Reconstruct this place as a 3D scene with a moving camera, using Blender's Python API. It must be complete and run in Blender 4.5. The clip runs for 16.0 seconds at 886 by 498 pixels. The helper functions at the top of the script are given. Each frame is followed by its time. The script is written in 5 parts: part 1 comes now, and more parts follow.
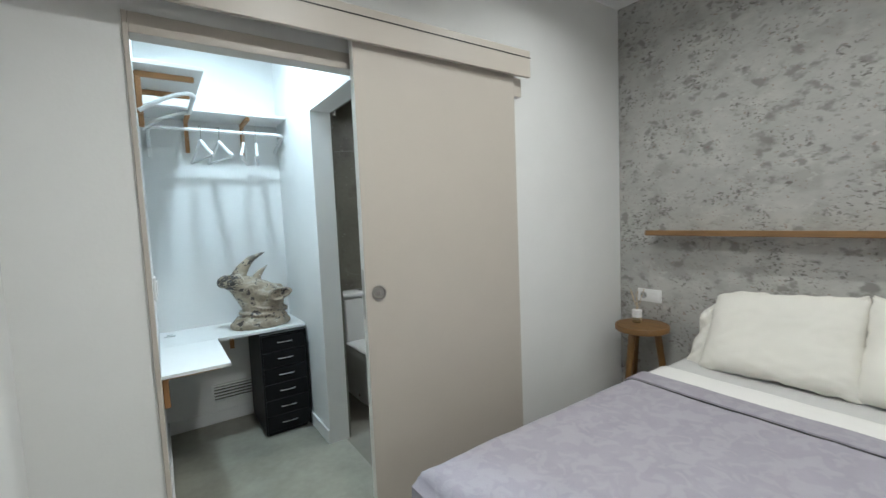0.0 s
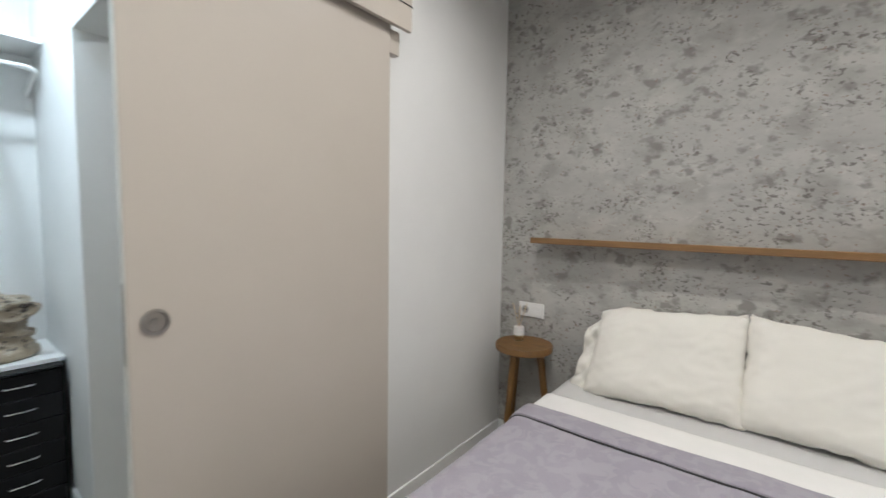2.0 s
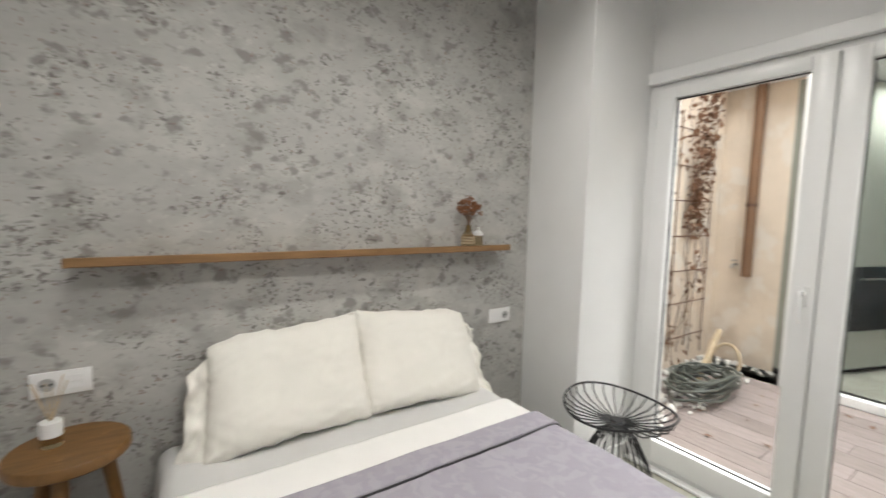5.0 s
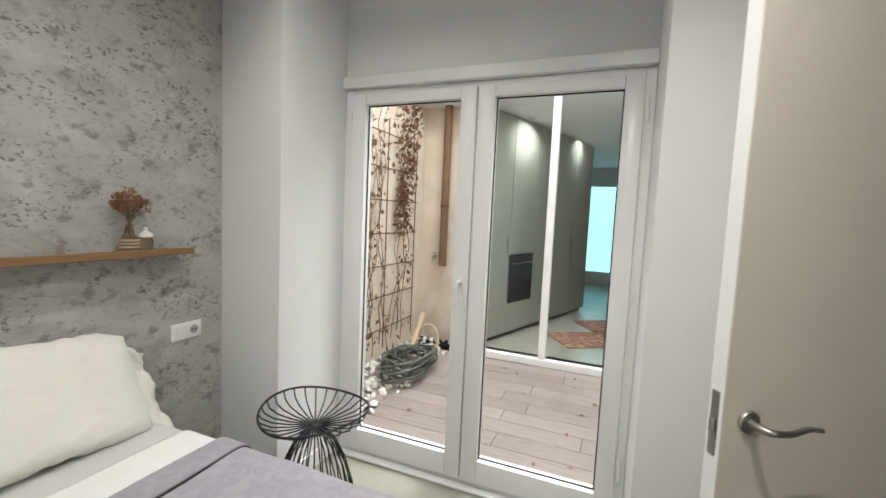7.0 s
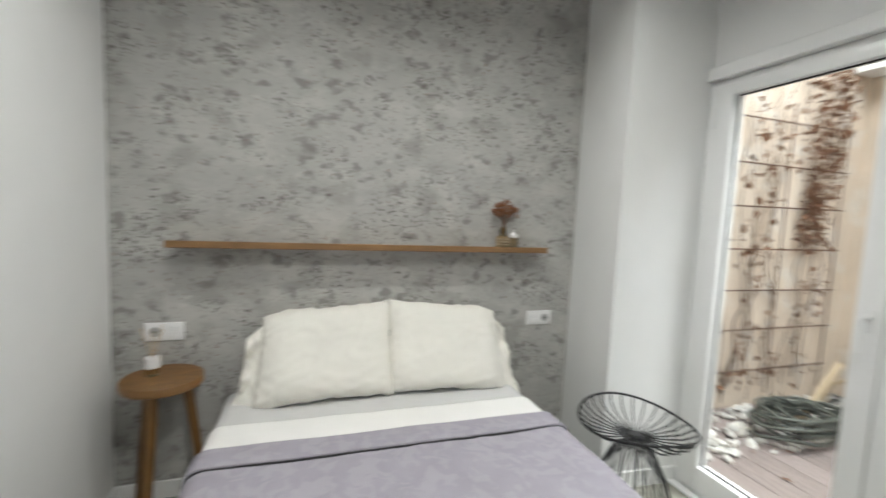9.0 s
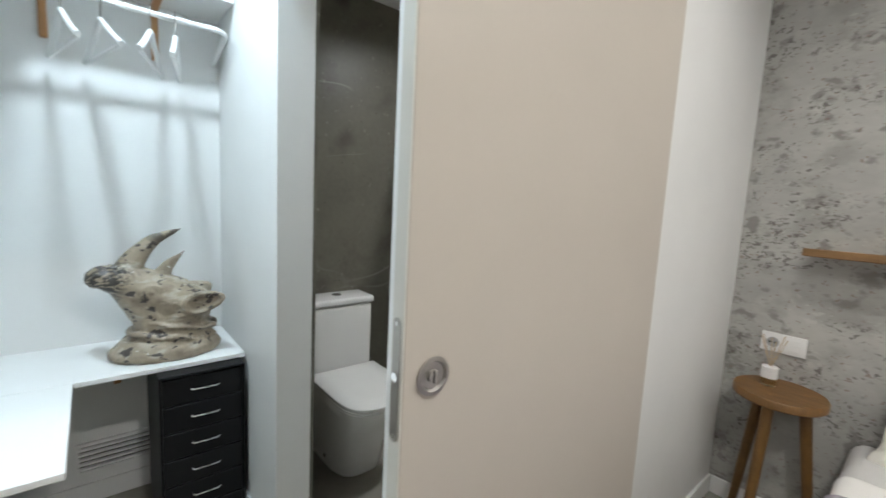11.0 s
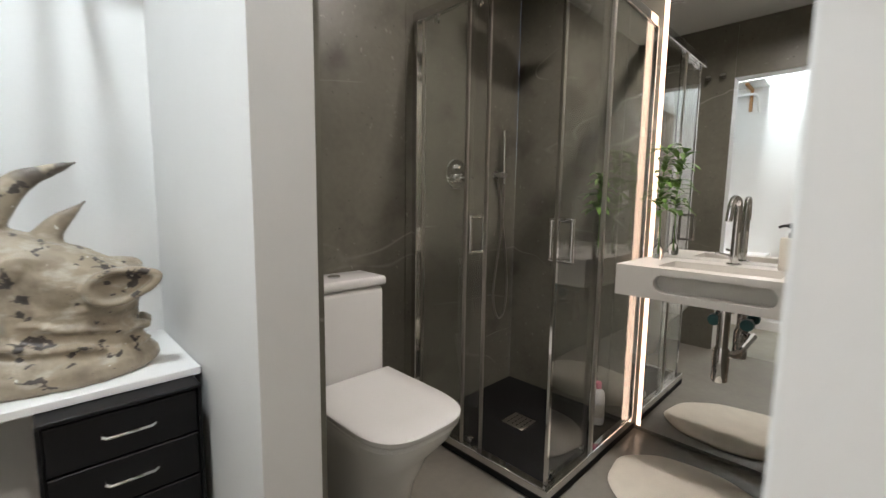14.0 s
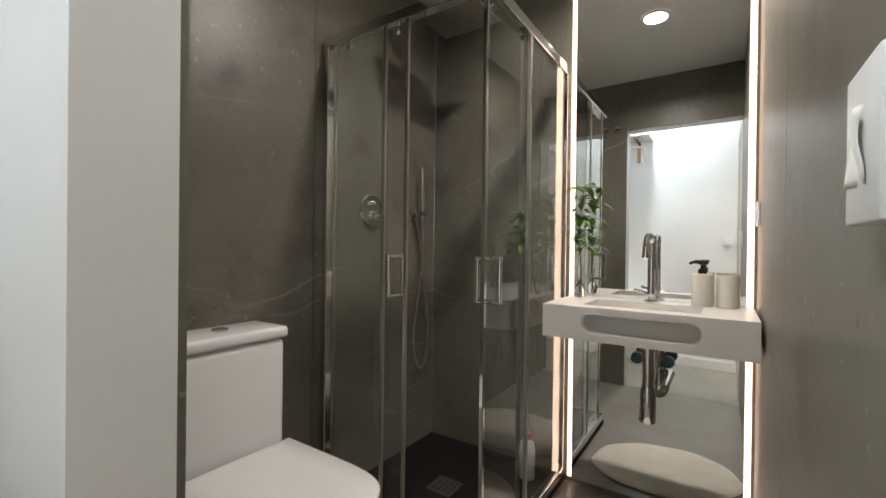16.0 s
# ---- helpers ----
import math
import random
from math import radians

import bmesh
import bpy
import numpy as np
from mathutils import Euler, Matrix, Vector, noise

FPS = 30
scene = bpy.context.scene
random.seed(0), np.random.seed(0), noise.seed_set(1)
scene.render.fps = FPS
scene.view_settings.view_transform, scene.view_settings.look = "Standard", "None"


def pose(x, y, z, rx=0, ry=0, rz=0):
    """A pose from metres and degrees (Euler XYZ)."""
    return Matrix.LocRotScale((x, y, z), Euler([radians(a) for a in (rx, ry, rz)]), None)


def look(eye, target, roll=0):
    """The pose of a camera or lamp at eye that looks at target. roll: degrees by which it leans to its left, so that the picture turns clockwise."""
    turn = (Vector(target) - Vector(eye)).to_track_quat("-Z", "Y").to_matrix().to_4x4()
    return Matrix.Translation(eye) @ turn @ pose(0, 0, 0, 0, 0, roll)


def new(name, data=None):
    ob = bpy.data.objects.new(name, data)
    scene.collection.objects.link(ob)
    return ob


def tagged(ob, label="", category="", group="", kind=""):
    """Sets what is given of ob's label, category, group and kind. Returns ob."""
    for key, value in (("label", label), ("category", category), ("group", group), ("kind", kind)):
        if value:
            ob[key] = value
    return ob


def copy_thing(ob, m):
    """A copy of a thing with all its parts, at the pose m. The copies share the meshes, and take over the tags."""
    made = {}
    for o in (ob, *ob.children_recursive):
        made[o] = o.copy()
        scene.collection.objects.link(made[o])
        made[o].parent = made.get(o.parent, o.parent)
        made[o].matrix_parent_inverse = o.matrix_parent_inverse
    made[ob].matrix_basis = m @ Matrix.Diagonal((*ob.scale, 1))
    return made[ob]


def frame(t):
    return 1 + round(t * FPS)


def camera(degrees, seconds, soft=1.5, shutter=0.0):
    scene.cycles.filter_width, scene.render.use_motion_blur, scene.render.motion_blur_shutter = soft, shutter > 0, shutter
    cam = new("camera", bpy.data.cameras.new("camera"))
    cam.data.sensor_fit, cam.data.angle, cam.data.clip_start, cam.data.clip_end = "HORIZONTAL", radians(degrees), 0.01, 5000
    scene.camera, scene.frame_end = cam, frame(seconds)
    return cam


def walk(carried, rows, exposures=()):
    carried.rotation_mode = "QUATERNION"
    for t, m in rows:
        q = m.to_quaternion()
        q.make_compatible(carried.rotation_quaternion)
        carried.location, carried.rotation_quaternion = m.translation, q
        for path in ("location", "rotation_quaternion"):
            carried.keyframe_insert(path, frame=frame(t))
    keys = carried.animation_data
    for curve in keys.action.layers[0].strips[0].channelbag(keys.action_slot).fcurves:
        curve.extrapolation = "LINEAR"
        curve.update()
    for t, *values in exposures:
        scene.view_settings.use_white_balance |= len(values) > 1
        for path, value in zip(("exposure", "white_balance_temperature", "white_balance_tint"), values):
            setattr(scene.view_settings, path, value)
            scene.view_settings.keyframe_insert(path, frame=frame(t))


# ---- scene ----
cam = camera(93.2, 16.0, shutter=0.4)
EXPOSURES = [(0, -0.08, 5800, 3), (1.4, -0.06, 6020, 7), (2, -0.02, 6050, 9), (3.5, 0.12, 6200, 8), (5, 0.16, 6200, 8), (7.5, 0.0, 6150, 6), (8.5, 0.04, 6050, 5), (10, 0.2, 5800, 4), (12.4, -0.06, 6720, 15), (13.5, 0.2, 6750, 16), (14.2, 0.22, 6920, 15), (16, 0.14, 6850, 14)]
PATH = [
    (0, (0.118, 0.068, 1.345), (1.244, 1.714, 1.194), -2.4),
    (0.5, (0.215, 0.149, 1.338), (1.259, 1.849, 1.197), -1.6),
    (1, (0.292, 0.266, 1.338), (1.522, 1.837, 1.21), -0.4),
    (1.5, (0.368, 0.358, 1.309), (1.741, 1.807, 1.185), 0.5),
    (2, (0.496, 0.45, 1.314), (2.067, 1.679, 1.164), 0.9),
    (2.5, (0.573, 0.62, 1.293), (2.348, 1.528, 1.133), 0.8),
    (3, (0.643, 0.782, 1.288), (2.547, 1.375, 1.142), 0.9),
    (3.5, (0.711, 0.918, 1.278), (2.693, 1.148, 1.135), 0.7),
    (4, (0.827, 1.085, 1.302), (2.809, 0.855, 1.156), 0.7),
    (4.5, (0.882, 1.145, 1.35), (2.76, 0.479, 1.187), 0.8),
    (5, (0.883, 1.222, 1.384), (2.535, 0.109, 1.207), 1.4),
    (7.3, (0.734, 0.985, 1.416), (1.465, -0.87, 1.256), 2.6),
    (7.5, (0.711, 0.982, 1.415), (1.499, -0.85, 1.258), 2.7),
    (8, (0.637, 1.021, 1.431), (1.726, -0.648, 1.261), 2.8),
    (8.5, (0.59, 0.968, 1.445), (2.102, -0.326, 1.249), 2.7),
    (9, (0.55, 0.893, 1.386), (2.447, 0.286, 1.21), 2.6),
    (9.5, (0.532, 0.897, 1.357), (2.517, 1.087, 1.207), 2.4),
    (10, (0.523, 1.004, 1.343), (2.319, 1.873, 1.198), 2.2),
    (12.3, (0.357, 1.281, 1.296), (1.383, 2.976, 1.023), 2.9),
    (12.5, (0.372, 1.343, 1.282), (1.441, 3.01, 1.002), 2.9),
    (13, (0.454, 1.516, 1.242), (1.638, 3.103, 0.961), 2.0),
    (13.5, (0.531, 1.631, 1.166), (1.82, 3.136, 0.898), 1.5),
    (14, (0.622, 1.754, 1.09), (2.02, 3.167, 0.863), 0.8),
    (14.5, (0.668, 1.845, 1.061), (2.156, 3.162, 0.837), 0.6),
    (15, (0.695, 1.869, 1.046), (2.258, 3.103, 0.868), 0.7),
    (15.5, (0.728, 1.871, 1.052), (2.349, 3.036, 0.927), 0.7),
    (16, (0.739, 1.872, 1.063), (2.401, 2.985, 1.054), 0.7),
]
walk(cam, [(t, look(eye, target, roll)) for t, eye, target, roll in PATH], EXPOSURES)

# ---- world and lights ----
world = bpy.data.worlds.new("sky")
scene.world = world
world.use_nodes = True
_sky = world.node_tree.nodes.new("ShaderNodeTexSky")
_sky.sky_type, _sky.sun_disc = "NISHITA", False
_sky.sun_elevation, _sky.sun_rotation = radians(55), radians(200)
world.node_tree.links.new(_sky.outputs[0], world.node_tree.nodes["Background"].inputs[0])
world.node_tree.nodes["Background"].inputs[1].default_value = 0.15
_sun = new("sun", bpy.data.lights.new("sun", "SUN"))
_sun.data.energy, _sun.data.angle, _sun.data.color = 1.2, radians(10), (1, 0.95, 0.88)
_sun.matrix_world = look((0, 0, 20), (3, 4, 8))


def lamp(name, loc, power, size, color, spread=180):
    data = bpy.data.lights.new(name, "AREA")
    data.shape, data.size, data.energy, data.color = "DISK", size, power, color
    data.spread = radians(spread)
    ob = new(name, data)
    ob.location = loc
    return ob


WARM, COOL, NEUTRAL = (1, 0.93, 0.85), (0.80, 0.93, 1.0), (1, 0.97, 0.93)
lamp("bedroom_lamp", (1.78, 1.05, 2.605), 7.5, 0.06, WARM, 155)
lamp("bedroom_lamp", (1.78, 0.0, 2.605), 7.5, 0.06, WARM, 155)
lamp("bedroom_lamp", (0.75, 0.60, 2.605), 20, 0.08, WARM, 150)
lamp("closet_lamp", (0.5, 2.45, 2.605), 19, 0.12, COOL, 165)
_court = lamp("terrace_sky", (0.9, -2.15, 3.9), 180, 2.0, (1, 0.97, 0.93))
_court.data.shape, _court.data.size, _court.data.size_y = "RECTANGLE", 3.6, 1.7
lamp("bath_lamp", (1.95, 2.2, 2.345), 16.5, 0.11, NEUTRAL, 160)


# ---- materials ----
def mat(name, color, rough=0.5, metal=0.0, vary=0.12, scale=6.0, fine=90.0, bump=0.05, trans=0.0, ior=1.45, stretch=(1, 1, 1), spec=0.5, island=0.0):
    m = bpy.data.materials.new(name)
    m.use_nodes = True
    nt = m.node_tree
    p = nt.nodes["Principled BSDF"]
    p.inputs["Roughness"].default_value = rough
    p.inputs["Metallic"].default_value = metal
    p.inputs["Transmission Weight"].default_value = trans
    p.inputs["IOR"].default_value = ior
    p.inputs["Specular IOR Level"].default_value = spec
    p.inputs["Base Color"].default_value = (*color, 1)
    if vary <= 0 and bump <= 0:
        return m
    tc = nt.nodes.new("ShaderNodeNewGeometry")
    mp = nt.nodes.new("ShaderNodeMapping")
    mp.inputs["Scale"].default_value = stretch
    nt.links.new(tc.outputs["Position"], mp.inputs["Vector"])
    big = nt.nodes.new("ShaderNodeTexNoise")
    big.inputs["Scale"].default_value, big.inputs["Detail"].default_value = scale, 5
    small = nt.nodes.new("ShaderNodeTexNoise")
    small.inputs["Scale"].default_value, small.inputs["Detail"].default_value = fine, 4
    for n in (big, small):
        nt.links.new(mp.outputs[0], n.inputs["Vector"])
    mix = nt.nodes.new("ShaderNodeMath")
    mix.operation = "MULTIPLY_ADD"
    nt.links.new(small.outputs["Fac"], mix.inputs[0])
    mix.inputs[1].default_value = 0.4
    nt.links.new(big.outputs["Fac"], mix.inputs[2])
    ramp = nt.nodes.new("ShaderNodeMapRange")
    ramp.inputs["From Min"].default_value, ramp.inputs["From Max"].default_value = 0.4, 1.0
    ramp.inputs["To Min"].default_value, ramp.inputs["To Max"].default_value = 1 - vary, 1 + vary
    nt.links.new(mix.outputs[0], ramp.inputs["Value"])
    fac = ramp.outputs[0]
    if island:
        oi = nt.nodes.new("ShaderNodeObjectInfo")
        mr = nt.nodes.new("ShaderNodeMapRange")
        mr.inputs["To Min"].default_value, mr.inputs["To Max"].default_value = 1 - island, 1 + island
        nt.links.new(oi.outputs["Random"], mr.inputs["Value"])
        mm = nt.nodes.new("ShaderNodeMath")
        mm.operation = "MULTIPLY"
        nt.links.new(fac, mm.inputs[0])
        nt.links.new(mr.outputs[0], mm.inputs[1])
        fac = mm.outputs[0]
    sc = nt.nodes.new("ShaderNodeVectorMath")
    sc.operation = "SCALE"
    sc.inputs[0].default_value = color
    nt.links.new(fac, sc.inputs["Scale"])
    nt.links.new(sc.outputs[0], p.inputs["Base Color"])
    if bump > 0:
        bp = nt.nodes.new("ShaderNodeBump")
        bp.inputs["Strength"].default_value, bp.inputs["Distance"].default_value = bump, 0.01
        nt.links.new(small.outputs["Fac"], bp.inputs["Height"])
        nt.links.new(bp.outputs[0], p.inputs["Normal"])
    return m


def spots(m, color, scale, low, high, stretch=(1, 1, 1), detail=6, amount=1.0, distort=0.0, cluster=0.0, near=None):
    """Lays patches of another colour over a material, where a noise is over a threshold; cluster gathers them in groups of that scale; near (place, radius) keeps them to one spot."""
    nt = m.node_tree
    p = nt.nodes["Principled BSDF"]
    tc = nt.nodes.new("ShaderNodeNewGeometry")
    mp = nt.nodes.new("ShaderNodeMapping")
    mp.inputs["Scale"].default_value = stretch
    mp.inputs["Location"].default_value = (scale * 0.37, low * 5, high * 7)
    nt.links.new(tc.outputs["Position"], mp.inputs["Vector"])
    n = nt.nodes.new("ShaderNodeTexNoise")
    n.inputs["Scale"].default_value, n.inputs["Detail"].default_value, n.inputs["Distortion"].default_value = scale, detail, distort
    nt.links.new(mp.outputs[0], n.inputs["Vector"])
    mr = nt.nodes.new("ShaderNodeMapRange")
    mr.inputs["From Min"].default_value, mr.inputs["From Max"].default_value = low, high
    mr.inputs["To Max"].default_value = amount
    nt.links.new(n.outputs["Fac"], mr.inputs["Value"])
    fac = mr.outputs[0]
    if cluster:
        n2 = nt.nodes.new("ShaderNodeTexNoise")
        n2.inputs["Scale"].default_value, n2.inputs["Detail"].default_value = cluster, 3
        nt.links.new(mp.outputs[0], n2.inputs["Vector"])
        m2 = nt.nodes.new("ShaderNodeMapRange")
        m2.inputs["From Min"].default_value, m2.inputs["From Max"].default_value = 0.47, 0.57
        nt.links.new(n2.outputs["Fac"], m2.inputs["Value"])
        mu = nt.nodes.new("ShaderNodeMath")
        mu.operation = "MULTIPLY"
        nt.links.new(fac, mu.inputs[0])
        nt.links.new(m2.outputs[0], mu.inputs[1])
        fac = mu.outputs[0]
    if near:
        di = nt.nodes.new("ShaderNodeVectorMath")
        di.operation = "DISTANCE"
        nt.links.new(tc.outputs["Position"], di.inputs[0])
        di.inputs[1].default_value = near[0]
        m3 = nt.nodes.new("ShaderNodeMapRange")
        m3.inputs["From Min"].default_value, m3.inputs["From Max"].default_value = near[1] * 0.6, near[1]
        m3.inputs["To Min"].default_value, m3.inputs["To Max"].default_value = 1, 0
        nt.links.new(di.outputs["Value"], m3.inputs["Value"])
        mv = nt.nodes.new("ShaderNodeMath")
        mv.operation = "MULTIPLY"
        nt.links.new(fac, mv.inputs[0])
        nt.links.new(m3.outputs[0], mv.inputs[1])
        fac = mv.outputs[0]
    mx = nt.nodes.new("ShaderNodeMix")
    mx.data_type = "RGBA"
    old = p.inputs["Base Color"].links
    if old:
        nt.links.new(old[0].from_socket, mx.inputs[6])
    else:
        mx.inputs[6].default_value = p.inputs["Base Color"].default_value
    mx.inputs[7].default_value = (*color, 1)
    nt.links.new(fac, mx.inputs[0])
    nt.links.new(mx.outputs[2], p.inputs["Base Color"])
    return m


def veins(m, color, scale, width, rot=0.5, amount=0.5):
    """Thin pale veins: where a stretched, warped noise crosses its middle."""
    nt = m.node_tree
    p = nt.nodes["Principled BSDF"]
    tc = nt.nodes.new("ShaderNodeNewGeometry")
    mp = nt.nodes.new("ShaderNodeMapping")
    mp.inputs["Rotation"].default_value = (0, rot, rot)
    mp.inputs["Scale"].default_value = (0.5, 1, 1.6)
    nt.links.new(tc.outputs["Position"], mp.inputs["Vector"])
    n = nt.nodes.new("ShaderNodeTexNoise")
    n.inputs["Scale"].default_value, n.inputs["Detail"].default_value = scale, 3
    nt.links.new(mp.outputs[0], n.inputs["Vector"])
    sub = nt.nodes.new("ShaderNodeMath")
    sub.operation = "SUBTRACT"
    sub.inputs[1].default_value = 0.5
    ab = nt.nodes.new("ShaderNodeMath")
    ab.operation = "ABSOLUTE"
    nt.links.new(n.outputs["Fac"], sub.inputs[0])
    nt.links.new(sub.outputs[0], ab.inputs[0])
    mr = nt.nodes.new("ShaderNodeMapRange")
    mr.inputs["From Min"].default_value, mr.inputs["From Max"].default_value = 0, width
    mr.inputs["To Min"].default_value, mr.inputs["To Max"].default_value = 1, 0
    nt.links.new(ab.outputs[0], mr.inputs["Value"])
    n2 = nt.nodes.new("ShaderNodeTexNoise")
    n2.inputs["Scale"].default_value = 2.3
    nt.links.new(tc.outputs["Position"], n2.inputs["Vector"])
    m2 = nt.nodes.new("ShaderNodeMapRange")
    m2.inputs["From Min"].default_value, m2.inputs["From Max"].default_value, m2.inputs["To Max"].default_value = 0.5, 0.62, amount
    nt.links.new(n2.outputs["Fac"], m2.inputs["Value"])
    mu = nt.nodes.new("ShaderNodeMath")
    mu.operation = "MULTIPLY"
    nt.links.new(mr.outputs[0], mu.inputs[0])
    nt.links.new(m2.outputs[0], mu.inputs[1])
    mx = nt.nodes.new("ShaderNodeMix")
    mx.data_type = "RGBA"
    nt.links.new(p.inputs["Base Color"].links[0].from_socket, mx.inputs[6])
    mx.inputs[7].default_value = (*color, 1)
    nt.links.new(mu.outputs[0], mx.inputs[0])
    nt.links.new(mx.outputs[2], p.inputs["Base Color"])
    return m


def glow(name, color, strength):
    m = bpy.data.materials.new(name)
    m.use_nodes = True
    p = m.node_tree.nodes["Principled BSDF"]
    p.inputs["Base Color"].default_value = (*color, 1)
    p.inputs["Emission Color"].default_value = (*color, 1)
    p.inputs["Emission Strength"].default_value = strength
    return m


WHITE = mat("white_paint", (0.76, 0.76, 0.75), 0.55, vary=0.02, bump=0.04)
CEIL = mat("ceiling_paint", (0.78, 0.78, 0.77), 0.7, vary=0.02, bump=0.03)
BLADE = mat("white_gloss", (0.78, 0.78, 0.77), 0.3, vary=0.02, bump=0.01)
TAUPE = mat("taupe_lacquer", (0.50, 0.455, 0.40), 0.4, vary=0.02, bump=0.015)
EDGE = mat("pale_edge_band", (0.64, 0.62, 0.57), 0.4, vary=0.02, bump=0.01)
LATTE = mat("cream_lacquer", (0.58, 0.53, 0.46), 0.38, vary=0.02, bump=0.015)
PAPER = mat("concrete_wallpaper", (0.40, 0.395, 0.375), 0.6, vary=0.13, scale=3.2, fine=22, bump=0.08, stretch=(1, 1, 2.0))
spots(PAPER, (0.50, 0.495, 0.465), 6, 0.52, 0.64, (1, 1, 1.4), 5, 0.5)
spots(PAPER, (0.25, 0.245, 0.225), 5.2, 0.53, 0.66, (1, 1, 1.5), 4, 0.5)
spots(PAPER, (0.19, 0.185, 0.17), 12, 0.585, 0.67, (1, 1, 1.4), 5, 0.75)
spots(PAPER, (0.24, 0.235, 0.215), 21, 0.585, 0.65, (1, 1, 1.8), 4, 0.6, cluster=4.5)
spots(PAPER, (0.115, 0.105, 0.095), 50, 0.58, 0.63, (1, 1, 1.5), 2, 0.78, 0.4, cluster=5.5)
spots(PAPER, (0.23, 0.16, 0.13), 60, 0.665, 0.70, (1, 1, 1.4), 2, 0.7)
spots(PAPER, (0.56, 0.55, 0.52), 30, 0.62, 0.68, (1, 1, 1.6), 3, 0.4, cluster=6)
OAK = mat("oak", (0.22, 0.125, 0.052), 0.5, vary=0.28, scale=9, fine=60, bump=0.08, stretch=(6, 0.7, 6))
STOOL_OAK = mat("oiled_oak", (0.17, 0.088, 0.028), 0.45, vary=0.3, scale=10, fine=70, bump=0.06, stretch=(6, 1, 1))
BEECH = mat("beech_bracket", (0.42, 0.22, 0.09), 0.5, vary=0.15, scale=12, fine=80, bump=0.04)
FLOOR = mat("microcement", (0.26, 0.253, 0.21), 0.32, vary=0.25, scale=3, fine=25, bump=0.02)
spots(FLOOR, (0.36, 0.355, 0.31), 4, 0.5, 0.75, amount=0.6)
LINEN = mat("white_linen", (0.78, 0.76, 0.70), 0.85, vary=0.04, scale=8, fine=500, bump=0.12)
COTTON = mat("white_cotton", (0.80, 0.79, 0.77), 0.85, vary=0.03, scale=8, fine=500, bump=0.1)
SHEET = mat("white_sheet", (0.60, 0.595, 0.585), 0.85, vary=0.04, scale=8, fine=500, bump=0.1)
QUILT = mat("lilac_quilt", (0.33, 0.31, 0.355), 0.8, vary=0.08, scale=9, fine=260, bump=0.2)
spots(QUILT, (0.40, 0.38, 0.42), 14, 0.48, 0.56, amount=0.45, detail=3, distort=1.2)
WIRE = mat("black_wire", (0.012, 0.012, 0.013), 0.4, vary=0.1, bump=0)
CHROME = mat("chrome", (0.75, 0.75, 0.75), 0.08, 1.0, vary=0.02, bump=0)
STEEL = mat("brushed_steel", (0.42, 0.40, 0.37), 0.32, 1.0, vary=0.1, fine=200, bump=0.02)
CERAMIC = mat("white_ceramic", (0.78, 0.78, 0.77), 0.08, vary=0.01, bump=0)
GLASS = mat("clear_glass", (0.96, 0.98, 0.97), 0.0, trans=1.0, vary=0, bump=0)
PANE = mat("window_glass", (0.97, 0.99, 0.98), 0.0, trans=1.0, vary=0, bump=0, ior=1.2)
MIRROR = mat("mirror", (0.86, 0.87, 0.86), 0.01, 1.0, vary=0, bump=0)
STONE = mat("stone_tile", (0.146, 0.139, 0.113), 0.36, vary=0.2, scale=3, fine=40, bump=0.02, spec=0.38)
spots(STONE, (0.07, 0.062, 0.052), 5, 0.55, 0.75, amount=0.7)
spots(STONE, (0.30, 0.28, 0.25), 38, 0.68, 0.72, amount=0.6)
spots(STONE, (0.035, 0.03, 0.026), 45, 0.69, 0.72, amount=0.7)
veins(STONE, (0.34, 0.33, 0.30), 1.0, 0.005, 0.6, 0.6)
BATHFLOOR = mat("bath_floor_tile", (0.23, 0.215, 0.185), 0.25, vary=0.15, scale=3, fine=30, bump=0.01)
TRAY = mat("black_tray", (0.008, 0.008, 0.008), 0.7, vary=0.2, fine=150, bump=0.15, spec=0.2)
BLACK = mat("black_lacquer", (0.006, 0.006, 0.007), 0.45, vary=0.1, bump=0.01, spec=0.25)
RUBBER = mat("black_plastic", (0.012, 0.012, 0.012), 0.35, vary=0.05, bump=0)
SINK = mat("solid_surface", (0.62, 0.60, 0.56), 0.35, vary=0.03, bump=0.01)
CREAM = mat("cream_ceramic", (0.68, 0.64, 0.56), 0.4, vary=0.03, bump=0.02)
RUGMAT = mat("beige_rug", (0.70, 0.65, 0.56), 0.95, vary=0.08, scale=12, fine=260, bump=0.5)
RHINO = mat("carved_head", (0.30, 0.25, 0.185), 0.38, vary=0.22, scale=10, fine=60, bump=0.25)
spots(RHINO, (0.46, 0.42, 0.35), 17, 0.56, 0.66, (1, 1, 2.4), 6, 0.6)
spots(RHINO, (0.15, 0.115, 0.085), 12, 0.54, 0.64, amount=0.55)
spots(RHINO, (0.04, 0.032, 0.030), 26, 0.60, 0.625, (1, 1, 1.3), 4, amount=0.95)
spots(RHINO, (0.035, 0.032, 0.030), 34, 0.44, 0.49, (1, 1, 2.2), 2, 0.92, 0.8, near=((0.455, 3.0, 0.995), 0.105))
spots(RHINO, (0.05, 0.042, 0.038), 20, 0.42, 0.5, (1, 1, 1), 2, 0.8, near=((0.69, 3.03, 1.16), 0.12))
spots(RHINO, (0.72, 0.70, 0.64), 55, 0.69, 0.71, amount=0.8)
LEAF = mat("green_leaf", (0.10, 0.21, 0.035), 0.4, vary=0.3, scale=30, bump=0)
DRYLEAF = mat("dry_leaf", (0.17, 0.085, 0.045), 0.8, vary=0.3, scale=30, bump=0)
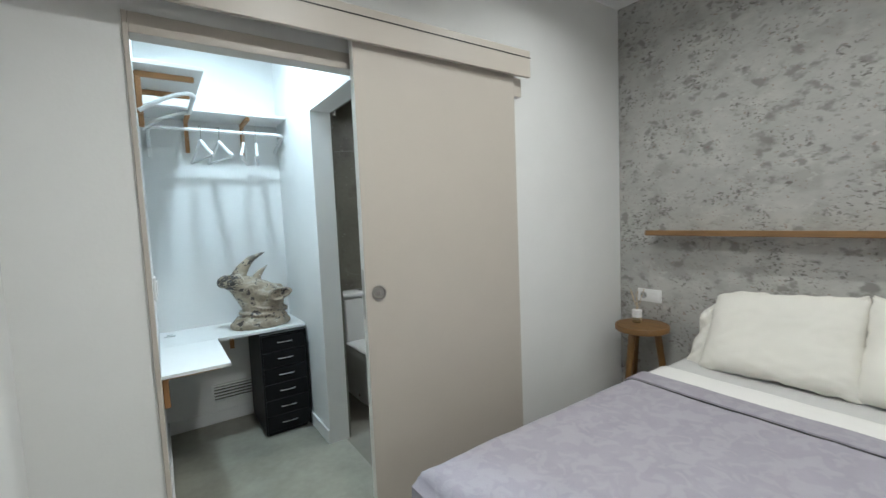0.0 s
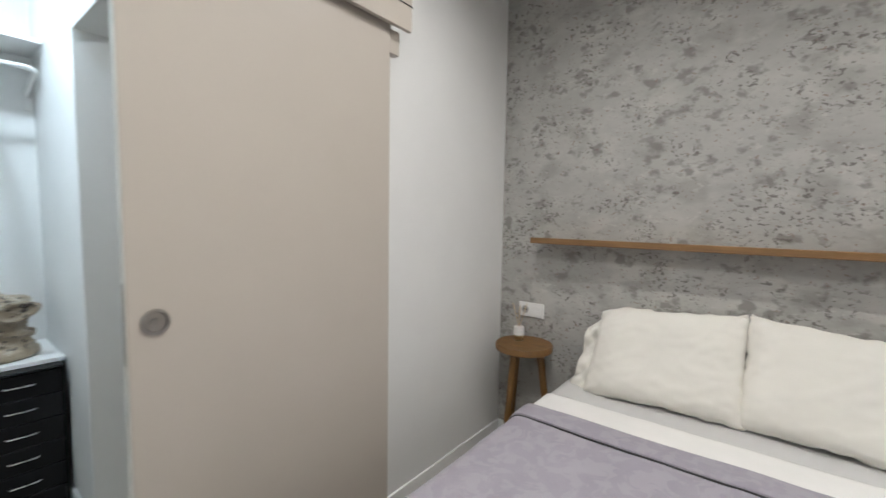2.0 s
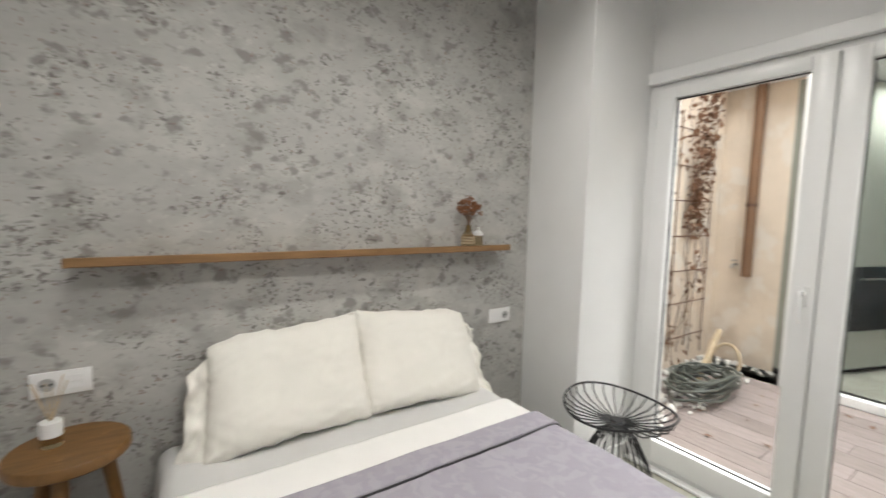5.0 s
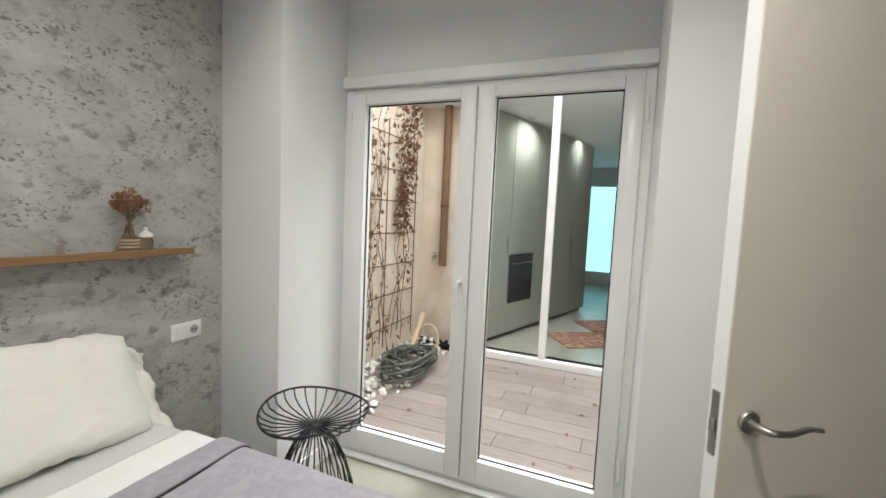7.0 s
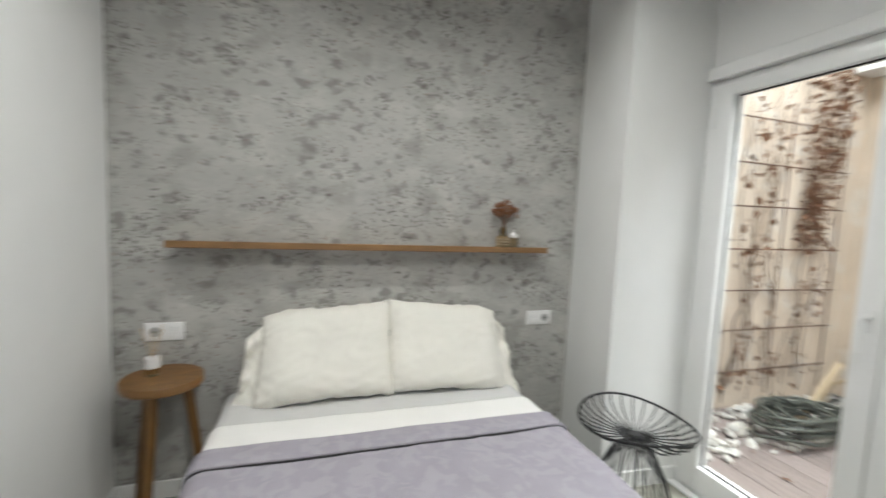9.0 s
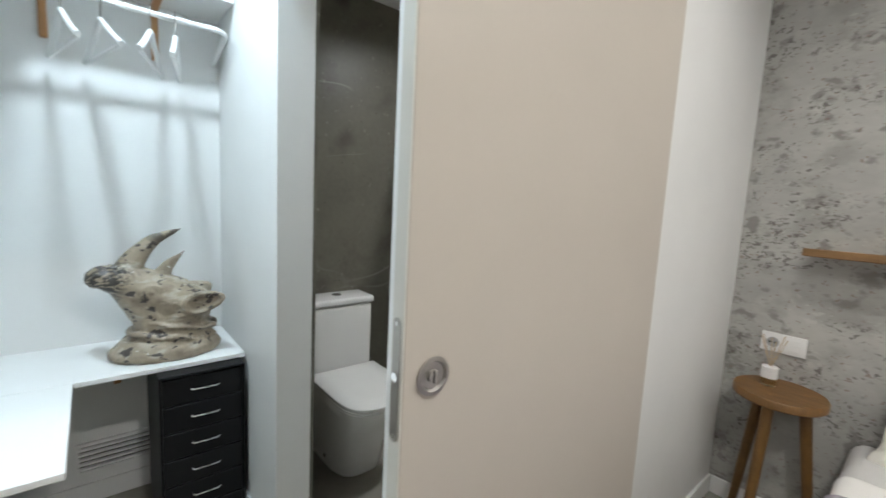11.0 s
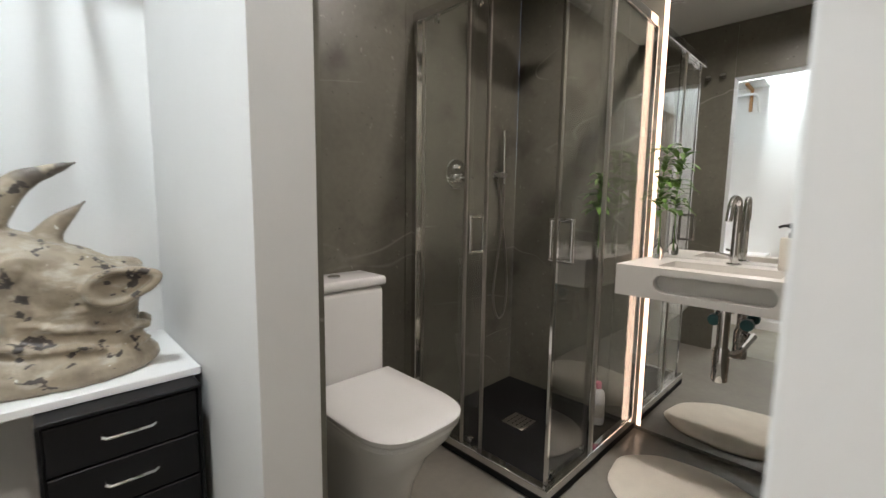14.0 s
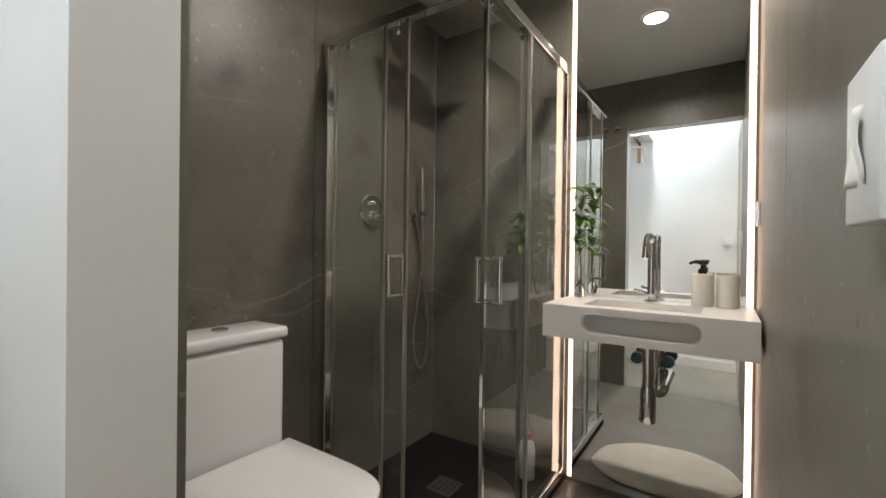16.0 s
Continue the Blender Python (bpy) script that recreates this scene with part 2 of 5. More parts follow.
DRYFLOWER = mat("dry_flower", (0.24, 0.105, 0.05), 0.85, vary=0.35, scale=60, bump=0.1)
VINE = mat("vine_bark", (0.16, 0.11, 0.08), 0.9, vary=0.3, scale=20, bump=0.2)
STUCCO = mat("old_stucco", (0.68, 0.58, 0.47), 0.9, vary=0.12, scale=3, fine=50, bump=0.15)
spots(STUCCO, (0.30, 0.20, 0.12), 2.6, 0.58, 0.75, (1, 1, 0.35), 7, 0.6)
spots(STUCCO, (0.72, 0.68, 0.62), 6, 0.55, 0.62, amount=0.5)
RUST = mat("rusty_iron", (0.13, 0.07, 0.045), 0.8, vary=0.3, bump=0.1)
PIPE = mat("brown_pipe", (0.20, 0.11, 0.06), 0.6, vary=0.2, bump=0.05)
DECK = mat("plank_tile", (0.25, 0.205, 0.19), 0.6, vary=0.2, scale=7, fine=40, bump=0.06, stretch=(1, 5, 1), island=0.14)
PEBBLE = mat("white_pebble", (0.62, 0.60, 0.56), 0.8, vary=0.15, bump=0.1, island=0.2)
HOSE = mat("grey_hose", (0.085, 0.09, 0.075), 0.5, vary=0.2, bump=0.05)
SAGE = mat("sage_gloss", (0.30, 0.31, 0.27), 0.14, vary=0.03, bump=0)
OVEN = mat("oven_black", (0.02, 0.02, 0.022), 0.12, vary=0.05, bump=0)
REDRUG = mat("red_rug", (0.20, 0.09, 0.06), 0.95, vary=0.3, scale=20, bump=0.3)
spots(REDRUG, (0.42, 0.30, 0.20), 22, 0.52, 0.58, amount=0.8)
# emission for the mirror strips and the lit wall band beside them
LED = glow("led_glow_strip", (1.0, 0.75, 0.58), 2.3)
LED_COOL = glow("lamp_disc", (1.0, 0.98, 0.95), 14)
DAY = glow("daylight", (0.5, 0.95, 1.0), 1.1)
OIL = mat("amber_liquid", (0.8, 0.66, 0.42), 0.0, trans=1.0, vary=0, bump=0)
PINK = mat("pink_plastic", (0.6, 0.12, 0.2), 0.35, vary=0.02, bump=0)
STRAW = mat("straw", (0.48, 0.38, 0.25), 0.8, vary=0.2, bump=0)
GREYP = mat("grey_plastic", (0.38, 0.38, 0.37), 0.4, vary=0.02, bump=0)
TEAL = mat("valve_teal", (0.03, 0.12, 0.13), 0.3, vary=0.05, bump=0)


# ---- mesh helpers ----
ORIGIN = {}


def mesh_of(bm, name, material, origin=(0, 0, 0), smooth=False):
    bmesh.ops.recalc_face_normals(bm, faces=bm.faces)
    bm.transform(Matrix.Translation(-Vector(origin)))
    me = bpy.data.meshes.new(name)
    bm.to_mesh(me)
    bm.free()
    me.materials.append(material)
    if smooth:
        for p in me.polygons:
            p.use_smooth = True
        try:
            me.set_sharp_from_angle(angle=radians(40))
        except AttributeError:
            pass
    return me


def thing(name, at, label, category, group="", kind=""):
    ob = new(name)
    ob.location = at
    ob.empty_display_size = 0.05
    ORIGIN[ob.name] = tuple(at)
    return tagged(ob, label, category, group, kind)


def part(name, bm, material, parent, label="", smooth=True, kind=""):
    o = ORIGIN[parent.name]
    ob = new(name, mesh_of(bm, name, material, o, smooth))
    ob.parent = parent
    ORIGIN[ob.name] = o
    return tagged(ob, label, kind=kind)


def single(name, bm, material, label, category, group="", kind="", smooth=True, at=(0, 0, 0)):
    ob = new(name, mesh_of(bm, name, material, at, smooth))
    ob.location = at
    ORIGIN[ob.name] = tuple(at)
    return tagged(ob, label, category, group, kind)


def box(x0, x1, y0, y1, z0, z1, bevel=0.0, seg=2, bm=None):
    b = bmesh.new()
    bmesh.ops.create_cube(b, size=1)
    for v in b.verts:
        v.co = Vector((x0 + (v.co.x + 0.5) * (x1 - x0), y0 + (v.co.y + 0.5) * (y1 - y0), z0 + (v.co.z + 0.5) * (z1 - z0)))
    if bevel:
        bmesh.ops.bevel(b, geom=b.edges[:], offset=bevel, segments=seg, affect="EDGES", profile=0.5)
    return add(bm, b)


def add(bm, b):
    if bm is None:
        return b
    me = bpy.data.meshes.new("tmp")
    b.to_mesh(me)
    b.free()
    bm.from_mesh(me)
    bpy.data.meshes.remove(me)
    return bm


def prism(points, z0, z1, bm=None, bevel=0.0):
    b = bmesh.new()
    lo = [b.verts.new((x, y, z0)) for x, y in points]
    hi = [b.verts.new((x, y, z1)) for x, y in points]
    b.faces.new(lo[::-1])
    b.faces.new(hi)
    n = len(points)
    for i in range(n):
        b.faces.new((lo[i], lo[(i + 1) % n], hi[(i + 1) % n], hi[i]))
    if bevel:
        bmesh.ops.bevel(b, geom=[e for e in b.edges], offset=bevel, segments=2, affect="EDGES")
    return add(bm, b)


def tube(points, r, seg=10, bm=None, closed=False, r_end=None):
    """A round bar along a line of points."""
    b = bmesh.new()
    pts = [Vector(p) for p in points]
    n = len(pts)
    rings = []
    prev = None
    for i, p in enumerate(pts):
        if closed:
            d = (pts[(i + 1) % n] - pts[i - 1]).normalized()
        else:
            d = (pts[min(i + 1, n - 1)] - pts[max(i - 1, 0)]).normalized()
        if prev is None:
            side = d.orthogonal().normalized()
        else:
            side = (prev - d * prev.dot(d)).normalized()
        prev = side
        up = d.cross(side)
        rr = r if r_end is None else r + (r_end - r) * i / (n - 1)
        rings.append([b.verts.new(p + rr * (math.cos(a) * side + math.sin(a) * up)) for a in (2 * math.pi * k / seg for k in range(seg))])
    for i in range(n if closed else n - 1):
        A, B = rings[i], rings[(i + 1) % n]
        for k in range(seg):
            b.faces.new((A[k], A[(k + 1) % seg], B[(k + 1) % seg], B[k]))
    if not closed:
        b.faces.new(rings[0][::-1])
        b.faces.new(rings[-1])
    return add(bm, b)


def lathe(profile, at, seg=28, bm=None, axis="z"):
    """Turns (radius, height) pairs round an upright axis at a place."""
    b = bmesh.new()
    rings = []
    for r, h in profile:
        ring = []
        for k in range(seg):
            a = 2 * math.pi * k / seg
            c, s = r * math.cos(a), r * math.sin(a)
            co = {"z": (c, s, h), "x": (h, c, s), "y": (c, h, s)}[axis]
            ring.append(b.verts.new(Vector(at) + Vector(co)))
        rings.append(ring)
    for A, B in zip(rings, rings[1:]):
        for k in range(seg):
            b.faces.new((A[k], A[(k + 1) % seg], B[(k + 1) % seg], B[k]))
    b.faces.new(rings[0][::-1])
    b.faces.new(rings[-1])
    return add(bm, b)


def smooth_line(points, steps=8):
    """Catmull-Rom through a few points."""
    p = [Vector(q) for q in points]
    p = [2 * p[0] - p[1]] + p + [2 * p[-1] - p[-2]]
    out = []
    for i in range(1, len(p) - 2):
        for k in range(steps):
            t = k / steps
            a, b, c, d = p[i - 1], p[i], p[i + 1], p[i + 2]
            out.append(0.5 * ((2 * b) + (c - a) * t + (2 * a - 5 * b + 4 * c - d) * t * t + (3 * b - a - 3 * c + d) * t ** 3))
    out.append(p[-2])
    return out


def grid(fn, nu, nv, bm=None):
    b = bmesh.new()
    vs = [[b.verts.new(fn(i / nu, j / nv)) for j in range(nv + 1)] for i in range(nu + 1)]
    for i in range(nu):
        for j in range(nv):
            b.faces.new((vs[i][j], vs[i + 1][j], vs[i + 1][j + 1], vs[i][j + 1]))
    return add(bm, b)


def solid(ob, thickness):
    m = ob.modifiers.new("thickness", "SOLIDIFY")
    m.thickness, m.offset = thickness, -1
    return ob


# ---- structure ----
H = 2.63


def wall(name, boxes, material, label):
    bm = bmesh.new()
    for b in boxes:
        box(*b, bm=bm)
    return single(name, bm, material, label, "wall", kind="structure", smooth=False)


XE, YN, XW = 2.69, 1.715, -0.24
wall("wall_headboard", [(XE, XE + 0.12, -0.62, YN + 0.002, 0, H)], PAPER, "grey concrete-effect wallpaper behind the bed head")
wall("wall_sliding", [(XW - 0.12, 0.09, YN, YN + 0.045, 0, H), (0.88, XE + 0.1, YN, YN + 0.042, 0, H), (0.09, 0.88, YN, YN + 0.045, 2.02, H)], WHITE, "white painted wall with an open closet doorway")
wall("wall_entry", [(XW - 0.12, XW, 0.34, YN, 0, H), (XW - 0.12, XW, -1.2, -0.5, 0, H), (XW - 0.12, XW, -0.5, 0.34, 2.05, H)], WHITE, "white painted wall with the entry doorway")
wall("wall_hall", [(-1.5, -1.4, -1.2, 1.8, 0, H), (-1.4, XW - 0.12, -1.3, -1.2, 0, H), (-1.4, XW - 0.12, 1.76, 1.86, 0, H)], WHITE, "plain white walls of the entry hall")
_b = prism([(2.69, -0.605), (2.232, -0.54), (2.205, -1.0), (2.205, -1.15), (2.95, -1.15), (2.95, -0.605)], 0, H)
single("wall_column", _b, WHITE, "white painted corner column beside the terrace door", "wall", kind="structure", smooth=False)
wall("wall_south", [(XW - 0.12, 0.645, -1.15, -0.57, 0, H), (0.645, 2.205, -1.15, -1.0, 2.145, H)], WHITE, "white painted wall round the terrace door")
wall("wall_closet_left", [(-0.03, 0.09, YN + 0.045, 3.4, 0, H)], WHITE, "white painted closet side wall")
wall("wall_closet_back", [(0.09, 0.9, 3.28, 3.4, 0, H)], WHITE, "white painted closet back wall")
wall("wall_partition", [(0.9, 1.02, 2.505, 3.28, 0, H), (0.9, 1.02, YN + 0.045, 2.505, 1.985, H)], WHITE, "white painted partition with the bathroom doorway")
wall("ceiling", [(XW - 1.3, XE + 0.3, -1.15, 3.4, H, H + 0.1)], CEIL, "flat white plaster ceiling")
wall("ceiling_bath", [(1.02, XE, YN + 0.042, 3.28, 2.36, 2.40)], CEIL, "lower white bathroom ceiling")
wall("floor", [(-1.5, 1.0, -1.15, 3.4, -0.1, 0), (1.0, XE + 0.1, -1.15, YN + 0.03, -0.1, 0)], FLOOR, "grey-green polished microcement floor")
wall("floor_bath", [(1.0, XE + 0.1, YN + 0.03, 3.4, -0.1, 0.0)], BATHFLOOR, "grey-brown stone tiled bathroom floor")
_b = bmesh.new()
for q in ((XE - 0.012, XE, -0.6, YN - 0.012, 0, 0.085), (1.0, XE, YN - 0.012, YN, 0, 0.085), (XW + 0.0, 0.06, YN - 0.012, YN, 0, 0.085), (0.888, 0.9, 2.505, 3.28, 0, 0.085), (0.09, 0.888, 3.268, 3.28, 0, 0.085), (0.09, 0.102, 1.77, 3.268, 0, 0.085), (XW + 0.0, 0.645, -0.57, -0.558, 0, 0.085)):
    box(*q, bevel=0.003, seg=1, bm=_b)
single("baseboard", _b, BLADE, "white lacquered baseboard along the walls", "baseboard", kind="structure", smooth=False)
_b = prism([(2.69, -0.605), (2.232, -0.54), (2.205, -1.0), (2.193, -1.0), (2.220, -0.528), (2.678, -0.593)], 0, 0.085)
single("baseboard", _b, BLADE, "white lacquered baseboard round the column", "baseboard", kind="structure", smooth=False)
# stone slabs lining the bathroom, each a piece of its wall
_lining = thing("wall_bath", (1.9, 3.28, 0), "dark grey-brown stone slabs with pale veins", "wall", kind="structure")
YB, XB, YS = 3.22, 2.66, YN + 0.042
for x0, x1 in ((1.02, 1.83), (1.83, XB)):
    part("panel", box(x0 + 0.001, x1 - 0.001, YB, 3.279, 0, 2.36), STONE, _lining, smooth=False)
part("panel", box(XB, XE, YS + 0.012, 2.61, 0, 2.36), STONE, _lining, smooth=False)
part("panel", box(XB, XE, 2.612, YB, 0, 2.36), STONE, _lining, smooth=False)
for x0, x1 in ((0.90, 1.83), (1.832, XE)):
    part("panel", box(x0, x1, YS, YS + 0.012, 0, 2.36), STONE, _lining, smooth=False)
part("panel", box(1.02, 1.032, 2.505, YB, 0, 2.36), STONE, _lining, smooth=False)
part("panel", box(1.02, 1.032, YS + 0.012, 2.503, 1.985, 2.36), STONE, _lining, smooth=False)


# ---- doors and windows ----
def sliding_door():
    d = thing("sliding_door", (1.25, 1.67, 0), "taupe lacquered sliding door, half open before the closet", "door")
    part("leaf", box(0.805, 1.668, 1.638, 1.671, 0.008, 2.07, 0.002, 1), TAUPE, d, smooth=False)
    part("edge_band", box(0.8028, 0.8048, 1.639, 1.670, 0.009, 2.069), EDGE, d, "pale cream edge band", smooth=False)
    b = lathe([(0.0, 0), (0.029, 0), (0.033, -0.003), (0.033, -0.005), (0.026, -0.006), (0.023, -0.001), (0.0, -0.001)], (0.862, 1.638, 1.045), 28, axis="y")
    h = part("pull", b, STEEL, d, "round brushed steel pull with a thumb turn")
    b = lathe([(0.0, 0), (0.011, 0), (0.011, -0.006), (0.0, -0.007)], (0.862, 1.637, 1.045), 20, axis="y")
    part("thumb_turn", box(0.859, 0.865, 1.627, 1.633, 1.034, 1.056, 0.002, 1, b), STEEL, h)
    b = box(0.801, 0.8027, 1.645, 1.665, 0.952, 1.137)
    for z in (0.952, 1.137):
        lathe([(0, 0), (0.01, 0), (0.01, -0.0016), (0, -0.0016)], (0.8027, 1.655, z), 20, bm=b, axis="x")
    p = part("latch_plate", b, STEEL, d, "long steel latch plate on the edge")
    b = lathe([(0.0, 0), (0.008, 0), (0.008, -0.002), (0.0, -0.002)], (0.801, 1.655, 1.05), 16, axis="x")
    for z in (0.952, 1.137):
        lathe([(0.0, 0), (0.004, 0), (0.004, -0.001), (0.0, -0.001)], (0.801, 1.655, z), 12, bm=b, axis="x")
    part("bolt", b, CHROME, p)
    part("guide", box(1.675, 1.728, 1.648, 1.683, 1.945, 2.036, 0.002, 1), TAUPE, d, smooth=False)
    return d


sliding_door()
_box = thing("door_pelmet", (0.9, 1.66, 2.05), "taupe lacquered track box over the sliding door", "pelmet")
part("front", box(-0.2, 1.755, 1.606, 1.624, 2.035, 2.165, 0.002, 1), TAUPE, _box, smooth=False)
part("top", box(-0.2, 1.755, 1.625, 1.714, 2.146, 2.164, 0.001, 1), TAUPE, _box, smooth=False)
part("track", box(-0.2, 1.745, 1.637, 1.667, 2.08, 2.14), STEEL, _box, smooth=False)
part("edge_strip", box(-0.2, 1.756, 1.6035, 1.6055, 2.128, 2.132), RUBBER, _box, smooth=False)
_t = thing("door_casing", (0.07, 1.7, 0), "taupe door casing round the closet opening", "trim", kind="structure")
part("jamb", box(0.083, 0.098, 1.703, 1.775, 0, 2.02, 0.002, 1), TAUPE, _t, smooth=False)
part("stop", box(0.864, 0.8795, 1.6725, 1.778, 0, 2.02, 0.002, 1), BLADE, _t, "white stop strip", smooth=False)
part("head", box(0.098, 0.864, 1.704, 1.775, 1.955, 2.019, 0.002, 1), TAUPE, _t, smooth=False)
_sw = thing("light_switch", (0.098, 1.69, 1.1), "white rocker light switch beside the closet doorway", "switch")
part("plate", box(0.0985, 0.107, 1.80, 1.88, 1.10, 1.18, 0.002, 1), BLADE, _sw, smooth=False)
part("rocker", box(0.107, 0.111, 1.815, 1.865, 1.115, 1.165, 0.002, 1), BLADE, _sw, smooth=False)


def hinged_door():
    d = thing("door_1", (0, 0, 0), "cream lacquered room door standing open", "door", kind="structure")
    part("leaf", box(0, 0.82, -0.04, 0, 0.008, 2.03, 0.002, 1), LATTE, d, smooth=False)
    part("edge_band", box(0.8202, 0.8217, -0.039, -0.001, 0.009, 2.029), BLADE, d, "white edge band", smooth=False)
    for y, s in ((0.0, 1), (-0.04, -1)):
        b = lathe([(0.0, 0), (0.026, 0), (0.026, s * 0.006), (0.024, s * 0.009), (0.0, s * 0.009)], (0.755, y, 0.985), 24, axis="y")
        h = part("rosette", b, STEEL, d, "brushed nickel rosette with a curved lever")
        line = smooth_line([(0.755, y, 0.985), (0.755, y + s * 0.045, 0.985), (0.738, y + s * 0.055, 0.984), (0.70, y + s * 0.055, 0.981), (0.66, y + s * 0.054, 0.990), (0.62, y + s * 0.053, 0.985)], 6)
        part("lever", tube(line, 0.0095, 12, r_end=0.006), STEEL, h)
    b = box(0.8218, 0.8238, -0.031, -0.009, 0.90, 1.05, 0.0008, 1)
    p = part("latch_plate", b, STEEL, d, "steel latch plate on the edge")
    b = box(0.8238, 0.832, -0.026, -0.014, 0.955, 0.985, 0.002, 1)
    part("bolt", b, STEEL, p)
    for z in (0.25, 1.05, 1.8):
        part("hinge", tube([(-0.006, -0.002, z - 0.05), (-0.006, -0.002, z + 0.05)], 0.007), STEEL, d)
    d.matrix_basis = pose(-0.185, -0.50, 0, 0, 0, 31.5)
    return d


hinged_door()


def terrace_door():
    w = thing("window_1", (1.43, -1.02, 0), "white double-leaf glazed terrace door with slim handle", "window", kind="structure")
    b = box(2.15, 2.205, -1.08, -1.002, 0, 2.08, 0.004, 1)
    box(0.645, 0.69, -1.08, -1.002, 0, 2.08, 0.004, 1, b)
    box(0.69, 2.15, -1.08, -1.002, 2.045, 2.08, 0.004, 1, b)
    box(0.69, 2.15, -1.08, -1.002, 0.0, 0.045, 0.004, 1, b)
    part("frame", b, BLADE, w, smooth=False)
    part("sill", box(0.66, 2.2, -0.998, -0.955, 0.0, 0.016, 0.004, 1), BLADE, w, smooth=False)
    for x0, x1, g0, g1 in ((1.433, 2.152, 1.517, 2.066), (0.688, 1.427, 0.768, 1.34)):
        b = box(x0, g0, -1.06, -0.985, 0.04, 2.05, 0.006, 2)
        box(g1, x1, -1.06, -0.985, 0.04, 2.05, 0.006, 2, b)
        box(g0, g1, -1.06, -0.986, 0.04, 0.162, 0.006, 2, b)
        box(g0, g1, -1.06, -0.986, 1.995, 2.05, 0.006, 2, b)
        leaf = part("leaf", b, BLADE, w)
        pane = part("pane", box(g0 - 0.01, g1 + 0.01, -1.03, -1.024, 0.15, 2.005), PANE, leaf, "clear glass pane", smooth=False)
        pane.visible_shadow = False
        b = box(g0, g1, -1.022, -1.016, 0.162, 0.168)
        box(g0, g1, -1.022, -1.016, 1.989, 1.995, bm=b)
        box(g0, g0 + 0.006, -1.022, -1.016, 0.168, 1.989, bm=b)
        box(g1 - 0.006, g1, -1.022, -1.016, 0.168, 1.989, bm=b)
        part("gasket", b, RUBBER, leaf, "black glazing gasket", smooth=False)
    b = box(1.455, 1.485, -0.984, -0.974, 1.03, 1.11, 0.004, 2)
    tube(smooth_line([(1.47, -0.975, 1.085), (1.47, -0.94, 1.085), (1.47, -0.93, 1.075), (1.47, -0.93, 0.965)], 5), 0.009, 10, b)
    part("handle", b, BLADE, w, "slim white lever handle")
    for z in (0.3, 1.9):
        part("hinge", tube([(0.675, -0.985, z - 0.05), (0.675, -0.985, z + 0.05)], 0.009), BLADE, w)
        part("hinge", tube([(2.16, -0.985, z - 0.05), (2.16, -0.985, z + 0.05)], 0.009), BLADE, w)
    part("lintel_board", box(0.645, 2.204, -1.02, -0.965, 2.082, 2.145, 0.004, 1), BLADE, w, smooth=False)
    return w


terrace_door()


# ---- bedroom things ----
def soft(x, y, a=0.006, s=5.0):
    return a * noise.noise(Vector((x * s, y * s, 0.3))) + 0.35 * a * noise.noise(Vector((x * s * 3.1, y * s * 3.1, 4.0)))


def cover(x0, x1, y0, y1, z, drop, r=0.06, amp=0.006, foot=False, nu=70, nv=90, flare=0.02):
    """A cloth over the bed, hanging down at the two sides and, if foot, at the foot end."""
    half, mid = (y1 - y0) / 2, (y0 + y1) / 2
    arc = r * math.pi / 2
    total = half - r + arc + drop

    def section(s):
        a, g = abs(s), 1 if s > 0 else -1
        if a < half - r:
            return g * a, 0.0
        if a < half - r + arc:
            t = (a - half + r) / r
            return g * (half - r + r * math.sin(t)), -r * (1 - math.cos(t))
        d = a - (half - r + arc)
        return g * (half + flare * d / max(drop, 0.01)), -r - d

    foot_len = (arc + drop) if foot else 0.0

    def at(u, v):
        s = (2 * v - 1) * total
        off, dz = section(s)
        along = -foot_len + u * (x1 - x0 - (r if foot else 0) + foot_len)
        if foot:
            if along >= 0:
                x, fz = x0 + r + along, 0.0
            elif along > -arc:
                t = -along / r
                x, fz = x0 + r - r * math.sin(t), -r * (1 - math.cos(t))
            else:
                x, fz = x0 - flare, -r - (-along - arc)
        else:
            x, fz = x0 + along, 0.0
        h = min(dz, fz) if foot else dz
        w = soft(x, mid + off, amp)
        hang = 0.014 * math.sin(x * 17 + math.sin(x * 5) * 2) * min(1, -dz * 4)
        return Vector((x, mid + off + hang * (1 if s > 0 else -1), z + h + w + 0.003))

    return grid(at, nu, nv)


def bed():
    d = thing("bed", (1.73, 0.545, 0), "double bed base and mattress under white sheets", "bed")
    part("base", box(0.86, 2.66, -0.13, 1.22, 0.10, 0.30, 0.02), SHEET, d)
    for x in (0.95, 2.58):
        for y in (-0.02, 1.10):
            part("leg", tube([(x, y, 0), (x, y, 0.11)], 0.025), RUBBER, d)
    b = box(0.85, 2.66, -0.15, 1.245, 0.30, 0.484, 0.05, 4)
    part("mattress", b, SHEET, d)


bed()
_o = single("bed_sheet", cover(2.05, 2.665, -0.165, 1.258, 0.486, 0.25, 0.05, 0.004), SHEET, "pale grey fitted sheet at the bed head", "sheet")
solid(_o, 0.003)
_o = single("top_sheet", cover(2.05, 2.325, -0.172, 1.265, 0.494, 0.3, 0.05, 0.004, nu=30), COTTON, "white top sheet folded back over the quilt", "sheet")
solid(_o, 0.006)
_q = thing("quilt", (1.5, 0.545, 0.5), "lilac-grey damask bedspread hanging over the bed's sides", "bedspread")
solid(part("cover", cover(0.79, 2.09, -0.178, 1.272, 0.499, 0.34, 0.055, 0.008, True, 110, 110), QUILT, _q), 0.008)
solid(part("folded_edge", cover(2.022, 2.137, -0.183, 1.276, 0.509, 0.32, 0.055, 0.004, nu=24), QUILT, _q, "folded-back edge of the bedspread"), 0.012)
